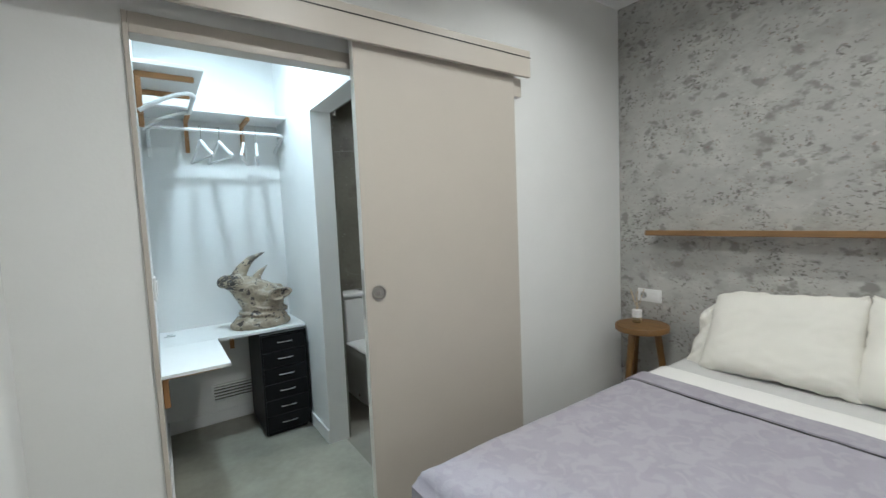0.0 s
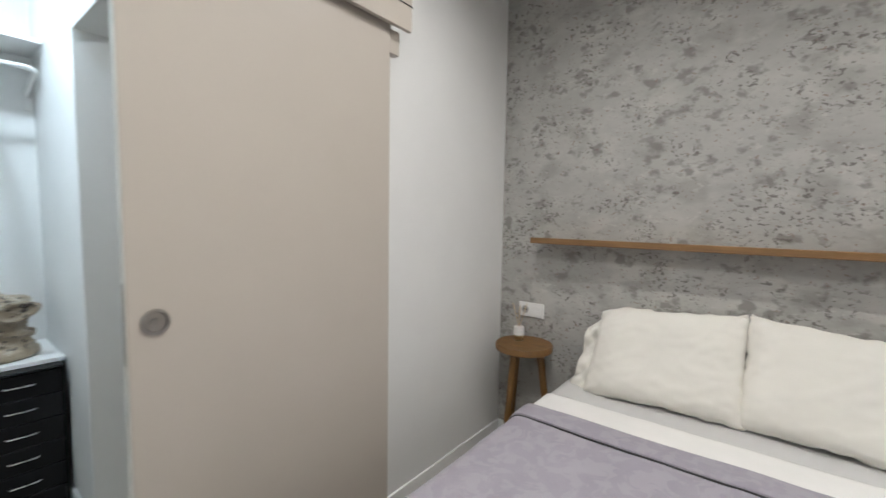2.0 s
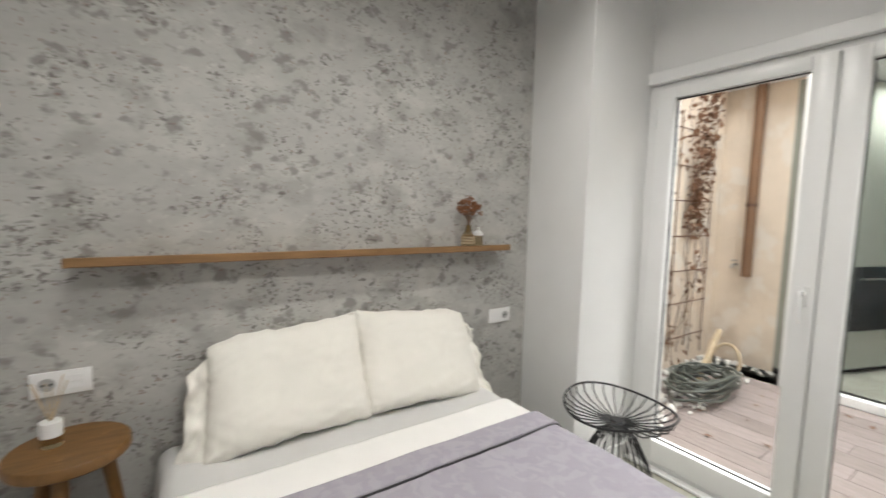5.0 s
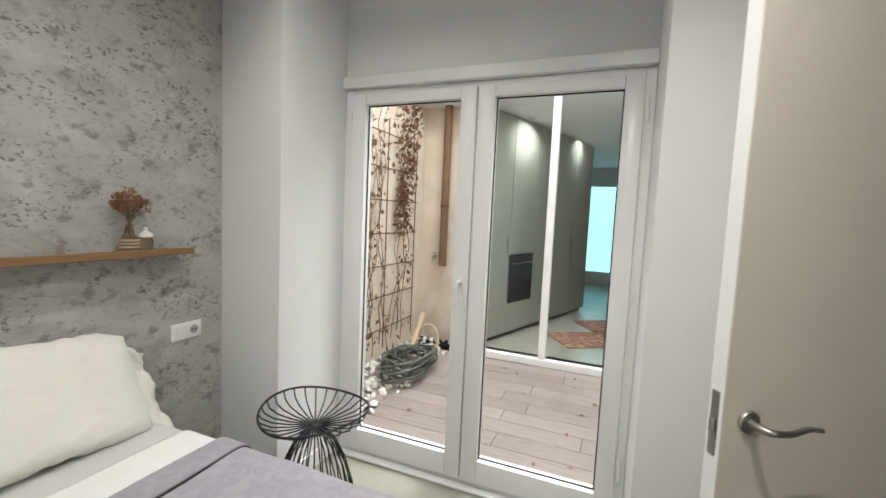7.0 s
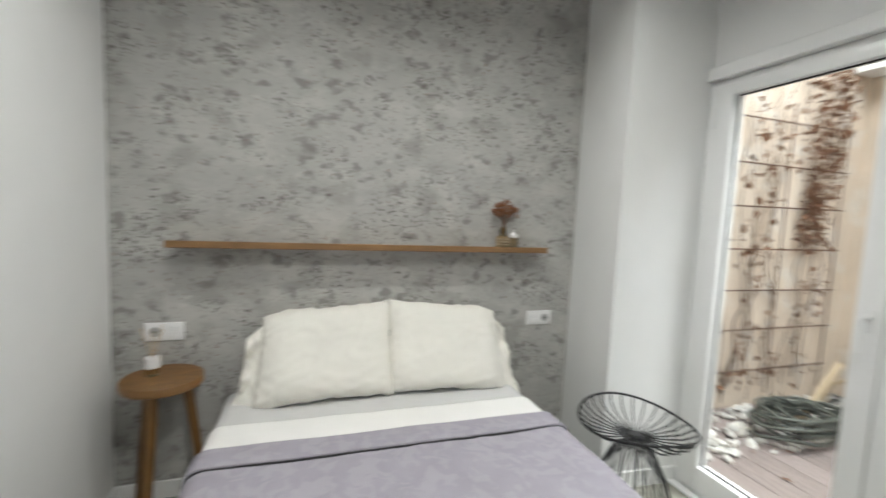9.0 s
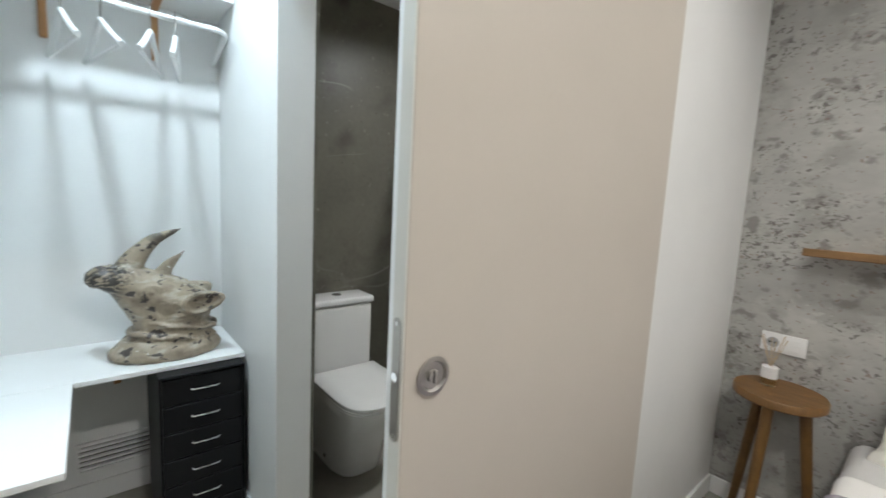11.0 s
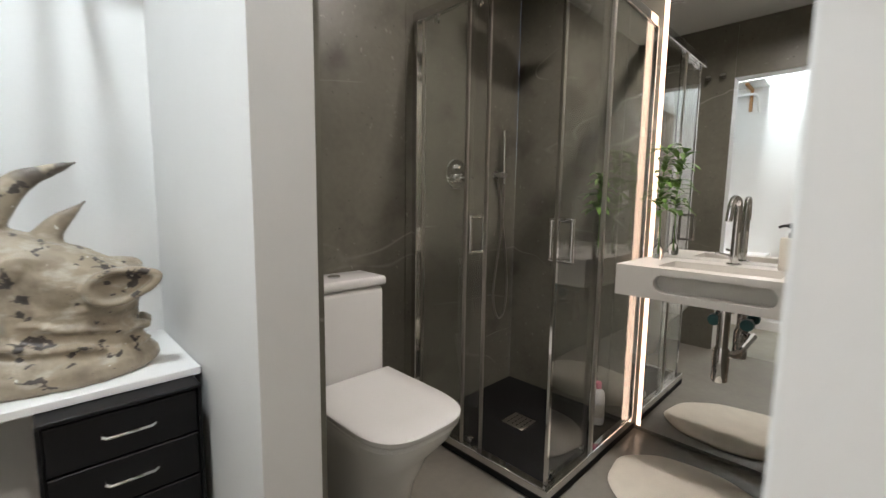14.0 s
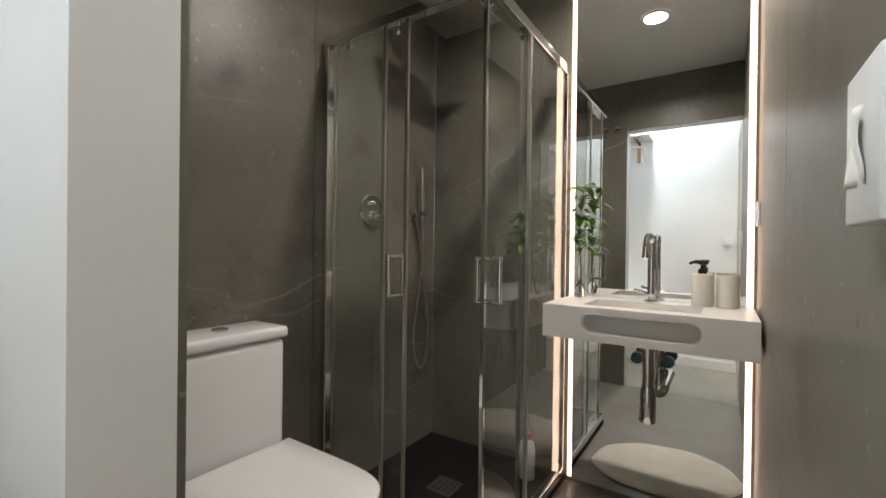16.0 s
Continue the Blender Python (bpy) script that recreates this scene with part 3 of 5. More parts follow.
# thin black strip laid along the fold
solid(part("fold_line", cover(2.013, 2.023, -0.1835, 1.2765, 0.502, 0.32, 0.055, 0.004, nu=4), RUBBER, _q, "thin black line along the folded edge"), 0.004)


def crease(a, c, seed):
    """Soft folds: narrow ridges along the zero lines of a slow noise."""
    n = noise.noise(Vector((a * 1.5 + seed, c * 2.4 - a * 0.8, seed * 0.7)))
    m = noise.noise(Vector((a * 3.1 - seed, c * 4.6 + a * 1.3, 5.1)))
    return 0.007 * (1 - min(1, abs(n) * 4)) ** 2 + 0.004 * (1 - min(1, abs(m) * 3)) ** 2


def pillow(w, h, seed, out):
    """A stuffed pillow, squarish and slack, lying in its own x-y plane."""
    b = bmesh.new()

    def face(sgn):
        def at(u, v):
            a, c = math.sin((u - 0.5) * math.pi), math.sin((v - 0.5) * math.pi)
            f = max(0.0, 1 - abs(a) ** 4.0) ** 0.55 * max(0.0, 1 - abs(c) ** 4.0) ** 0.5
            wr = 0.012 * noise.noise(Vector((a * 1.6 + seed, c * 1.4, 1)))
            fold = crease(a, c, seed) * (0.35 + 0.65 * max(abs(a), max(0, -c)) ** 2)
            rough = 0.008 * noise.noise(Vector((a * 9 + seed, c * 9, 3))) * (1 - f)
            lean = 0.15 if a * out > 0 else 0.0
            pin = (1 - 0.035 * (1 - abs(c)) * abs(a) ** 4) * (1 - lean * (c + 1) / 2)
            pin2 = (1 - 0.07 * (1 - abs(a)) * abs(c) ** 4) * (1 - (0.20 * max(0, a * out) ** 3 if c > 0 else 0.0))
            edge = 0.010 * noise.noise(Vector((a * 6, c * 6, seed))) * abs(max(a, c, -a, -c, key=abs)) ** 8
            return Vector((a * w / 2 * pin + edge, c * h / 2 * pin2 + edge, sgn * ((0.072 + 0.012 * (1 - c)) * f + (wr + fold) * f + 0.002) + rough))
        return at

    grid(face(1), 64, 52, b)
    grid(face(-1), 64, 52, b)
    bmesh.ops.remove_doubles(b, verts=b.verts, dist=0.0042)
    return b


def pillow_hem(w, h, side, seed):
    """The loose open end of the pillowcase, drooping at its upper corner and trailing at its lower one."""
    def at(u, v):
        c = 2 * v - 1
        reach = 0.10 + 0.02 * noise.noise(Vector((c * 2.2, seed, 1))) + 0.025 * max(0, -c) ** 3
        x = side * (w / 2 * (1 - 0.15 * (c + 1) / 2) - 0.035 + u * reach)
        fl = 0.020 * math.sin(c * 7 + seed) * u + 0.028 * noise.noise(Vector((u * 3, c * 4, seed))) * u - 0.02 * u
        return Vector((x, c * h / 2 * (0.98 + 0.04 * u) - 0.035 - 0.085 * u * max(0, (c + 1) / 2) ** 2, fl))
    return grid(at, 12, 56)


def pillow_ear(w, h, side, seed):
    """A small empty corner of the case standing up at the inner end."""
    def at(u, v):
        return Vector((-side * (w / 2 - 0.055 + 0.05 * u), h / 2 - 0.045 + (0.042 + 0.012 * u) * v, 0.012 * math.sin(u * 5 + seed) * v))
    return grid(at, 6, 6)


for y, side, s, w, turn in ((0.815, -1, 3.1, 0.645, 2), (0.195, 1, 7.7, 0.635, -3)):
    p = thing("pillow", (0, 0, 0), "plump white linen pillow leaning on the wall" if side < 0 else "white linen pillow with a loose open hem", "pillow", "bed pillows")
    part("cushion", pillow(w, 0.455, s, side), LINEN, p)
    solid(part("hem", pillow_hem(w, 0.42, side, s), LINEN, p), 0.004)
    solid(part("corner", pillow_ear(w, 0.455, side, s), LINEN, p), 0.005)
    # own x runs along the wall, own y up the wall, own z out into the room
    p.matrix_basis = Matrix.Translation((2.572, y, 0.693)) @ Euler((0, radians(-90 + 21), 0)).to_matrix().to_4x4() @ Matrix(((0, 1, 0, 0), (-1, 0, 0, 0), (0, 0, 1, 0), (0, 0, 0, 1))) @ pose(0, 0, 0, 0, 0, turn)


def stool():
    s = thing("stool", (2.535, 1.475, 0), "round three-legged oak stool used as bedside table", "stool")
    b = lathe([(0, 0.605), (0.148, 0.605), (0.153, 0.610), (0.153, 0.635), (0.149, 0.640), (0, 0.640)], (2.535, 1.475, 0), 48)
    part("seat", b, STOOL_OAK, s)
    for a in (172, 292, 52):
        c, n = math.cos(radians(a)), math.sin(radians(a))
        b = tube([(2.535 + 0.085 * c, 1.475 + 0.085 * n, 0.606), (2.535 + 0.165 * c, 1.475 + 0.165 * n, 0.0)], 0.021, 14, r_end=0.016)
        part("leg", b, STOOL_OAK, s)
        part("peg", lathe([(0, 0), (0.009, 0), (0.009, 0.001), (0, 0.001)], (2.535 + 0.085 * c, 1.475 + 0.085 * n, 0.640), 12), OAK, s)


stool()


def diffuser():
    d = thing("reed_diffuser", (2.56, 1.52, 0.641), "small glass reed diffuser with a white collar on the stool", "diffuser")
    x, y, z = 2.56, 1.52, 0.641
    part("jar", lathe([(0, z), (0.026, z), (0.027, z + 0.004), (0.027, z + 0.04), (0.025, z + 0.04), (0.0, z + 0.038)], (x, y, 0), 24), OIL, d)
    part("collar", lathe([(0.0285, z + 0.033), (0.0285, z + 0.078), (0.02, z + 0.08), (0.008, z + 0.08)], (x, y, 0), 24), BLADE, d, "white collar")
    for i in range(6):
        a = i * 1.05 + 0.3
        part("reed", tube([(x, y, z + 0.07), (x + 0.035 * math.cos(a), y + 0.045 * math.sin(a), z + 0.19 + 0.01 * (i % 3))], 0.0017, 6), STRAW, d)


diffuser()


def socket_plate(y, flip):
    s = thing("wall_socket", (XE, y, 0.79), "white double plate with a power socket and a switch", "socket", "bedside sockets")
    part("plate", box(XE - 0.010, XE - 0.0005, y - 0.078, y + 0.078, 0.752, 0.834, 0.003, 2), BLADE, s)
    a = y + 0.036 * flip
    r = part("outlet", lathe([(0, 0), (0.021, 0), (0.022, -0.0025), (0.019, -0.003), (0.018, -0.001), (0, -0.0008)], (XE - 0.010, a, 0.793), 24, axis="x"), GREYP, s)
    for dy in (-0.0095, 0.0095):
        part("hole", lathe([(0, 0), (0.0045, 0), (0.0045, -0.0012), (0, -0.0012)], (XE - 0.0110, a + dy, 0.793), 10, axis="x"), RUBBER, r)
    c = y - 0.036 * flip
    for z0 in (0.770, 0.795):
        part("rocker", box(XE - 0.0135, XE - 0.010, c - 0.024, c + 0.024, z0, z0 + 0.022, 0.001, 1), BLADE, s, smooth=False)


socket_plate(1.51, 1)
socket_plate(-0.40, -1)

_sh = thing("wall_shelf", (2.64, 0.535, 1.19), "long narrow oak picture ledge on the concrete-effect wall", "shelf")
part("board", box(2.59, XE - 0.001, -0.352, 1.462, 1.187, 1.203, 0.002, 1), OAK, _sh, smooth=False)
part("lip", box(2.575, 2.590, -0.365, 1.478, 1.183, 1.214, 0.003, 1), OAK, _sh, smooth=False)


def bottle_with_flowers():
    x, y, z = 2.635, -0.115, 1.203
    d = thing("dried_flower_vase", (x, y, z), "glass bottle bound with twine holding rust-brown dried flowers", "vase")
    part("bottle", lathe([(0, z), (0.034, z), (0.036, z + 0.006), (0.036, z + 0.055), (0.018, z + 0.078), (0.014, z + 0.11), (0.016, z + 0.115), (0.012, z + 0.115), (0.010, z + 0.08), (0, z + 0.08)], (x, y, 0), 24), OIL, d)
    for k in range(3):
        part("twine", lathe([(0.0365, z + 0.018 + 0.014 * k), (0.0385, z + 0.022 + 0.014 * k), (0.0365, z + 0.027 + 0.014 * k)], (x, y, 0), 24), STRAW, d)
    rng = random.Random(3)
    b, f = bmesh.new(), bmesh.new()
    for i in range(26):
        a, r = rng.uniform(0, 6.28), rng.uniform(0.01, 0.085)
        tip = Vector((x + 0.5 * r * math.cos(a), y + r * math.sin(a), z + rng.uniform(0.19, 0.265) - r * 0.35))
        tube(smooth_line([(x, y, z + 0.06), (x + 0.1 * r * math.cos(a), y + 0.2 * r * math.sin(a), z + 0.14), tip], 3), 0.0012, 5, b)
        for k in range(10):
            c = tip + Vector((rng.uniform(-1, 1) * 0.010, rng.uniform(-1, 1) * 0.016, rng.uniform(-1, 1) * 0.010))
            bmesh.ops.create_icosphere(f, subdivisions=1, radius=rng.uniform(0.003, 0.007), matrix=Matrix.Translation(c) @ Euler((rng.random() * 3, rng.random() * 3, 0)).to_matrix().to_4x4() @ Matrix.Diagonal((1, 1.6, 0.5, 1)))
    part("stems", b, VINE, d, kind="stuff")
    part("flowers", f, DRYFLOWER, d, "rust-brown dried flower heads", smooth=False, kind="stuff")


bottle_with_flowers()
_j = thing("glass_jar", (2.63, -0.178, 1.203), "small lidded glass jar with amber contents on the ledge", "jar")
part("jar", lathe([(0, 1.204), (0.024, 1.204), (0.026, 1.205), (0.026, 1.25), (0.02, 1.262), (0, 1.262)], (2.63, -0.178, 0), 20), OIL, _j)
part("lid", lathe([(0.022, 1.262), (0.027, 1.266), (0.027, 1.279), (0.012, 1.289), (0.006, 1.294), (0.009, 1.302), (0, 1.308)], (2.63, -0.178, 0), 20), CERAMIC, _j, "white ceramic knob lid")


def wire_stool():
    x, y = 1.935, -0.455
    d = thing("wire_stool", (x, y, 0), "black bent-wire hourglass stool between bed and terrace door", "stool")
    top = lambda a: 0.535 + 0.016 * math.cos(2 * a + 0.4)
    part("seat_ring", tube([(x + 0.235 * math.cos(a), y + 0.235 * math.sin(a), top(a)) for a in (2 * math.pi * k / 48 for k in range(48))], 0.0055, 8, closed=True), WIRE, d)
    part("foot_ring", tube([(x + 0.20 * math.cos(a), y + 0.20 * math.sin(a), 0.007) for a in (2 * math.pi * k / 48 for k in range(48))], 0.006, 8, closed=True), WIRE, d)
    part("waist", lathe([(0.018, 0.445), (0.030, 0.452), (0.032, 0.465), (0.024, 0.475)], (x, y, 0), 24), WIRE, d)
    n = 28
    for k in range(n):
        a = 2 * math.pi * k / n
        c, s = math.cos(a), math.sin(a)
        prof = [(0.235, top(a)), (0.222, 0.512), (0.18, 0.488), (0.11, 0.474), (0.04, 0.468), (0.027, 0.458), (0.04, 0.442), (0.09, 0.385), (0.135, 0.29), (0.168, 0.18), (0.19, 0.08), (0.20, 0.007)]
        part("wire", tube([(x + r * c, y + r * s, z) for r, z in prof], 0.0034, 6), WIRE, d)


wire_stool()

# ---- closet things ----
_dk = thing("corner_desk", (0.4, 2.9, 0.66), "white laminate L-shaped corner worktop on wooden brackets", "desk")
part("side_top", box(0.092, 0.377, 2.325, 2.868, 0.662, 0.680, 0.0015, 1), BLADE, _dk, smooth=False)
part("back_top", box(0.092, 0.897, 2.869, 3.278, 0.662, 0.680, 0.0015, 1), BLADE, _dk, smooth=False)
for bx in (0.50,):
    b = box(bx - 0.013, bx + 0.013, 3.00, 3.278, 0.635, 0.6615, 0.003, 1)
    box(bx - 0.013, bx + 0.013, 3.252, 3.278, 0.50, 0.635, 0.003, 1, b)
    part("bracket", b, BEECH, _dk, "pale wooden shelf bracket", smooth=False)
b = box(0.092, 0.34, 2.40, 2.426, 0.635, 0.6615, 0.003, 1)
box(0.092, 0.118, 2.40, 2.426, 0.50, 0.635, 0.003, 1, b)
part("bracket", b, BEECH, _dk, "pale wooden shelf bracket", smooth=False)
_soc = thing("desk_outlet", (0.15, 3.16, 0.68), "small white outlet plate lying on the worktop", "socket")
part("plate", box(0.115, 0.175, 3.12, 3.16, 0.6805, 0.687, 0.002, 1), BLADE, _soc, smooth=False)
part("slot", box(0.13, 0.16, 3.132, 3.148, 0.687, 0.6885), STEEL, _soc, smooth=False)


def drawer_unit():
    x0, x1, y0, y1 = 0.60, 0.882, 2.815, 3.24
    d = thing("drawer_unit", (0.74, 3.03, 0), "narrow black metal drawer unit with six chrome-handled drawers", "drawers")
    b = box(x0, x0 + 0.008, y0, y1, 0.02, 0.65)
    box(x1 - 0.008, x1, y0, y1, 0.02, 0.65, bm=b)
    box(x0 + 0.008, x1 - 0.008, y1 - 0.008, y1, 0.02, 0.65, bm=b)
    part("body", b, BLACK, d, smooth=False)
    part("top", box(x0, x1, y0 - 0.004, y1, 0.651, 0.6605, 0.002, 1), BLACK, d, smooth=False)
    part("plinth", box(x0 + 0.02, x1 - 0.02, y0 + 0.03, y1 - 0.02, 0, 0.025), BLACK, d, smooth=False)
    hgt = 0.102
    for i in range(6):
        z0 = 0.03 + i * (hgt + 0.0012)
        f = part("drawer", box(x0 + 0.010, x1 - 0.010, y0 + 0.002, y0 + 0.30, z0, z0 + hgt - 0.003, 0.002, 1), BLACK, d, smooth=False)
        c = (x0 + x1) / 2
        line = [(c - 0.043, y0 + 0.003, z0 + 0.062), (c - 0.043, y0 - 0.020, z0 + 0.06), (c - 0.038, y0 - 0.024, z0 + 0.059), (c + 0.038, y0 - 0.024, z0 + 0.059), (c + 0.043, y0 - 0.020, z0 + 0.06), (c + 0.043, y0 + 0.003, z0 + 0.062)]
        part("handle", tube(line, 0.004, 8), CHROME, f, "chrome bow handle")


drawer_unit()


def rhino_head():
    """A carved rhinoceros head on a rough plinth, one mesh."""
    b = bmesh.new()
    u = bmesh.new()
    bmesh.ops.create_icosphere(u, subdivisions=2, radius=1)
    unit_v = [tuple(v.co) for v in u.verts]
    unit_f = [[v.index for v in f.verts] for f in u.faces]
    u.free()

    def ball(c, r):
        vs = [b.verts.new((c[0] + q[0] * r[0], c[1] + q[1] * r[1], c[2] + q[2] * r[2])) for q in unit_v]
        for f in unit_f:
            b.faces.new([vs[i] for i in f])

    def chain(rows, n=6):
        for (c0, r0), (c1, r1) in zip(rows, rows[1:]):
            for k in range(n + 1):
                t = k / n
                ball(Vector(c0).lerp(c1, t), Vector(r0).lerp(r1, t))

    Y = 3.03
    lathe([(0.0, 0.680), (0.176, 0.680), (0.188, 0.692), (0.186, 0.712), (0.170, 0.730), (0.150, 0.752), (0, 0.76)], (0.655, Y, 0), 36, b)
    for v in b.verts:
        v.co.y = Y + (v.co.y - Y) * 0.68
        v.co.z += 0.006 * math.sin(v.co.x * 60) * (v.co.z > 0.70)
    # neck with two folds of skin
    chain([((0.668, Y, 0.745), (0.150, 0.105, 0.035)), ((0.680, Y, 0.785), (0.128, 0.095, 0.04)), ((0.690, Y, 0.84), (0.120, 0.098, 0.05))], 4)
    for x, z, r in ((0.672, 0.762, 0.140), (0.690, 0.800, 0.128)):
        for k in range(40):
            t = 2 * math.pi * k / 40
            wob = noise.noise(Vector((math.cos(t) * 2, math.sin(t) * 2, z * 40)))
            ball((x + r * math.cos(t), Y + r * 0.72 * math.sin(t), z - 0.18 * (r * math.cos(t)) + 0.014 * wob), (0.014 + 0.008 * wob, 0.014 + 0.006 * wob, 0.010))
    # skull, cheeks, snout and lip
    chain([((0.735, Y, 0.865), (0.080, 0.100, 0.080)), ((0.665, Y, 0.895), (0.100, 0.100, 0.090)), ((0.590, Y, 0.935), (0.080, 0.084, 0.085)), ((0.525, Y, 0.975), (0.062, 0.066, 0.060)), ((0.465, Y, 0.995), (0.046, 0.052, 0.042)), ((0.446, Y, 0.990), (0.034, 0.044, 0.036))])
    chain([((0.63, Y, 0.79), (0.085, 0.085, 0.05)), ((0.62, Y, 0.84), (0.085, 0.088, 0.07)), ((0.585, Y, 0.88), (0.07, 0.076, 0.06)), ((0.525, Y, 0.945), (0.045, 0.056, 0.045))], 5)
    for sy in (-1, 1):
        # eye in rings of lids, nostril ring, folds across the snout
        ball((0.600, Y + sy * 0.084, 0.940), (0.011, 0.009, 0.009))
        for r in (0.020, 0.032):
            for k in range(22):
                t = 2 * math.pi * k / 22
                ball((0.602 + r * math.cos(t), Y + sy * (0.083 - r * 0.10), 0.941 + r * 0.72 * math.sin(t)), (0.0055, 0.006, 0.0055))
        for k in range(14):
            t = 2 * math.pi * k / 14
            ball((0.453 + 0.014 * math.cos(t), Y + sy * 0.044, 0.997 + 0.012 * math.sin(t)), (0.006, 0.008, 0.006))
        for j in range(4):
            for k in range(12):
                t = k / 11
                ball((0.486 + 0.017 * j + 0.02 * math.sin(t * 3), Y + sy * (0.030 + 0.030 * math.sin(t * math.pi)), 1.030 - 0.080 * t), (0.005, 0.008, 0.007))
        # cupped ear: rim and a recessed back
        for k in range(44):
            t = 2 * math.pi * k / 44
            u, w = 0.064 * math.cos(t), 0.034 * math.sin(t) * (1 - 0.35 * math.cos(t))
            ball((0.765 + u * 0.966 - w * 0.26, Y + sy * (0.112 + 0.010 * math.cos(t)), 0.893 + u * 0.26 + w * 0.966), (0.010, 0.013, 0.009))
            for f in (0.3, 0.62, 0.88):
                ball((0.765 + f * (u * 0.966 - w * 0.26), Y + sy * (0.080 + 0.018 * f), 0.893 + f * (u * 0.26 + w * 0.966)), (0.013, 0.013, 0.011))
        chain([((0.735, Y + sy * 0.07, 0.885), (0.035, 0.03, 0.035)), ((0.765, Y + sy * 0.085, 0.89), (0.03, 0.02, 0.028))], 3)
    for line, r in (([(0.532, Y, 0.995), (0.560, Y, 1.058), (0.618, Y, 1.122), (0.706, Y, 1.166)], 0.052), ([(0.640, Y, 0.975), (0.660, Y, 1.020), (0.717, Y, 1.078)], 0.038)):
        pts = smooth_line(line, 12)
        for k, q in enumerate(pts):
            rr = max(0.005, r * (1 - k / (len(pts) - 1)) ** 0.7)
            ball(q, (rr, rr * 0.75, rr))
    o = single("rhino_head_sculpture", b, RHINO, "weathered brown carved rhinoceros head sculpture on the worktop", "sculpture")
    m = o.modifiers.new("fuse", "REMESH")
    m.mode, m.voxel_size, m.use_smooth_shade = "VOXEL", 0.0042, True
    m = o.modifiers.new("ease", "SMOOTH")
    m.factor, m.iterations = 0.5, 3
    t = bpy.data.textures.new("carving", "CLOUDS")
    t.noise_scale = 0.045
    m = o.modifiers.new("carve", "DISPLACE")
    m.texture, m.strength, m.mid_level, m.texture_coords = t, 0.006, 0.5, "LOCAL"


rhino_head()


def grille():
    d = thing("wall_vent", (0.5, 3.268, 0.2), "white slatted ventilation grille low on the closet wall", "vent")
    x0, x1, z0, z1 = 0.355, 0.70, 0.135, 0.265
    b = box(x0, x1, 3.262, 3.2795, z0, z0 + 0.012)
    box(x0, x1, 3.262, 3.2795, z1 - 0.012, z1, bm=b)
    box(x0, x0 + 0.012, 3.262, 3.2795, z0 + 0.012, z1 - 0.012, bm=b)
    box(x1 - 0.012, x1, 3.262, 3.2795, z0 + 0.012, z1 - 0.012, bm=b)
    part("frame", b, BLADE, d, smooth=False)
    # black sheet standing in for the shade in the gaps between slats
    part("gap_shade", box(x0 + 0.012, x1 - 0.012, 3.276, 3.279, z0 + 0.012, z1 - 0.012), RUBBER, d, smooth=False)
    for k in range(5):
        z = z0 + 0.016 + k * 0.021
        b = bmesh.new()
        v = [b.verts.new(p) for p in ((x0 + 0.012, 3.262, z), (x1 - 0.012, 3.262, z), (x1 - 0.012, 3.275, z + 0.001), (x0 + 0.012, 3.275, z + 0.001), (x0 + 0.012, 3.262, z + 0.008), (x1 - 0.012, 3.262, z + 0.008), (x1 - 0.012, 3.275, z + 0.009), (x0 + 0.012, 3.275, z + 0.009))]
        for f in ((0, 1, 2, 3), (7, 6, 5, 4), (0, 4, 5, 1), (1, 5, 6, 2), (2, 6, 7, 3), (3, 7, 4, 0)):
            b.faces.new([v[i] for i in f])
        part("slat", b, BLADE, d, smooth=False)


grille()


def clothes_shelf():
    d = thing("closet_shelf", (0.49, 3.1, 2.04), "white wall shelf on wooden brackets with a hanging rail", "shelf")
    part("board", box(0.095, 0.895, 3.0, 3.278, 2.040, 2.058, 0.0015, 1), BLADE, d, smooth=False)
    for x in (0.335, 0.665):
        b = box(x - 0.012, x + 0.012, 3.03, 3.278, 2.014, 2.0395, 0.004, 1)
        box(x - 0.012, x + 0.012, 3.252, 3.278, 1.83, 2.014, 0.004, 1, b)
        part("bracket", b, BEECH, d, "pale wooden shelf bracket", smooth=False)
    line = smooth_line([(0.13, 3.27, 1.86), (0.13, 3.14, 1.90), (0.13, 3.06, 1.925), (0.16, 3.03, 1.935), (0.25, 3.03, 1.935), (0.5, 3.03, 1.935), (0.76, 3.03, 1.935), (0.85, 3.03, 1.935), (0.875, 3.06, 1.925), (0.875, 3.14, 1.90), (0.875, 3.27, 1.86)], 4)
    part("rail", tube(line, 0.0105, 12), BLADE, d, "white bent-tube clothes rail")
    for x in (0.13, 0.875):
        part("plate", box(x - 0.012, x + 0.012, 3.272, 3.2795, 1.79, 1.89, 0.002, 1), BLADE, d, smooth=False)
    e = thing("closet_shelf", (0.2, 2.7, 2.1), "short white side shelf on wooden brackets with a hanging rail", "shelf")
    part("board", box(0.092, 0.374, 2.44, 2.995, 2.100, 2.118, 0.0015, 1), BLADE, e, smooth=False)
    for y in (2.56, 2.88):
        b = box(0.092, 0.34, y - 0.012, y + 0.012, 2.074, 2.0995, 0.004, 1)
        box(0.092, 0.118, y - 0.012, y + 0.012, 1.90, 2.074, 0.004, 1, b)
        part("bracket", b, BEECH, e, "pale wooden shelf bracket", smooth=False)
    line = smooth_line([(0.10, 2.50, 1.90), (0.20, 2.50, 1.965), (0.29, 2.50, 2.0), (0.33, 2.53, 2.0), (0.33, 2.62, 2.0), (0.33, 2.8, 2.0), (0.33, 2.90, 2.0), (0.29, 2.93, 2.0), (0.20, 2.93, 1.965), (0.10, 2.93, 1.90)], 4)
    part("rail", tube(line, 0.0105, 12), BLADE, e, "white bent-tube clothes rail")


clothes_shelf()


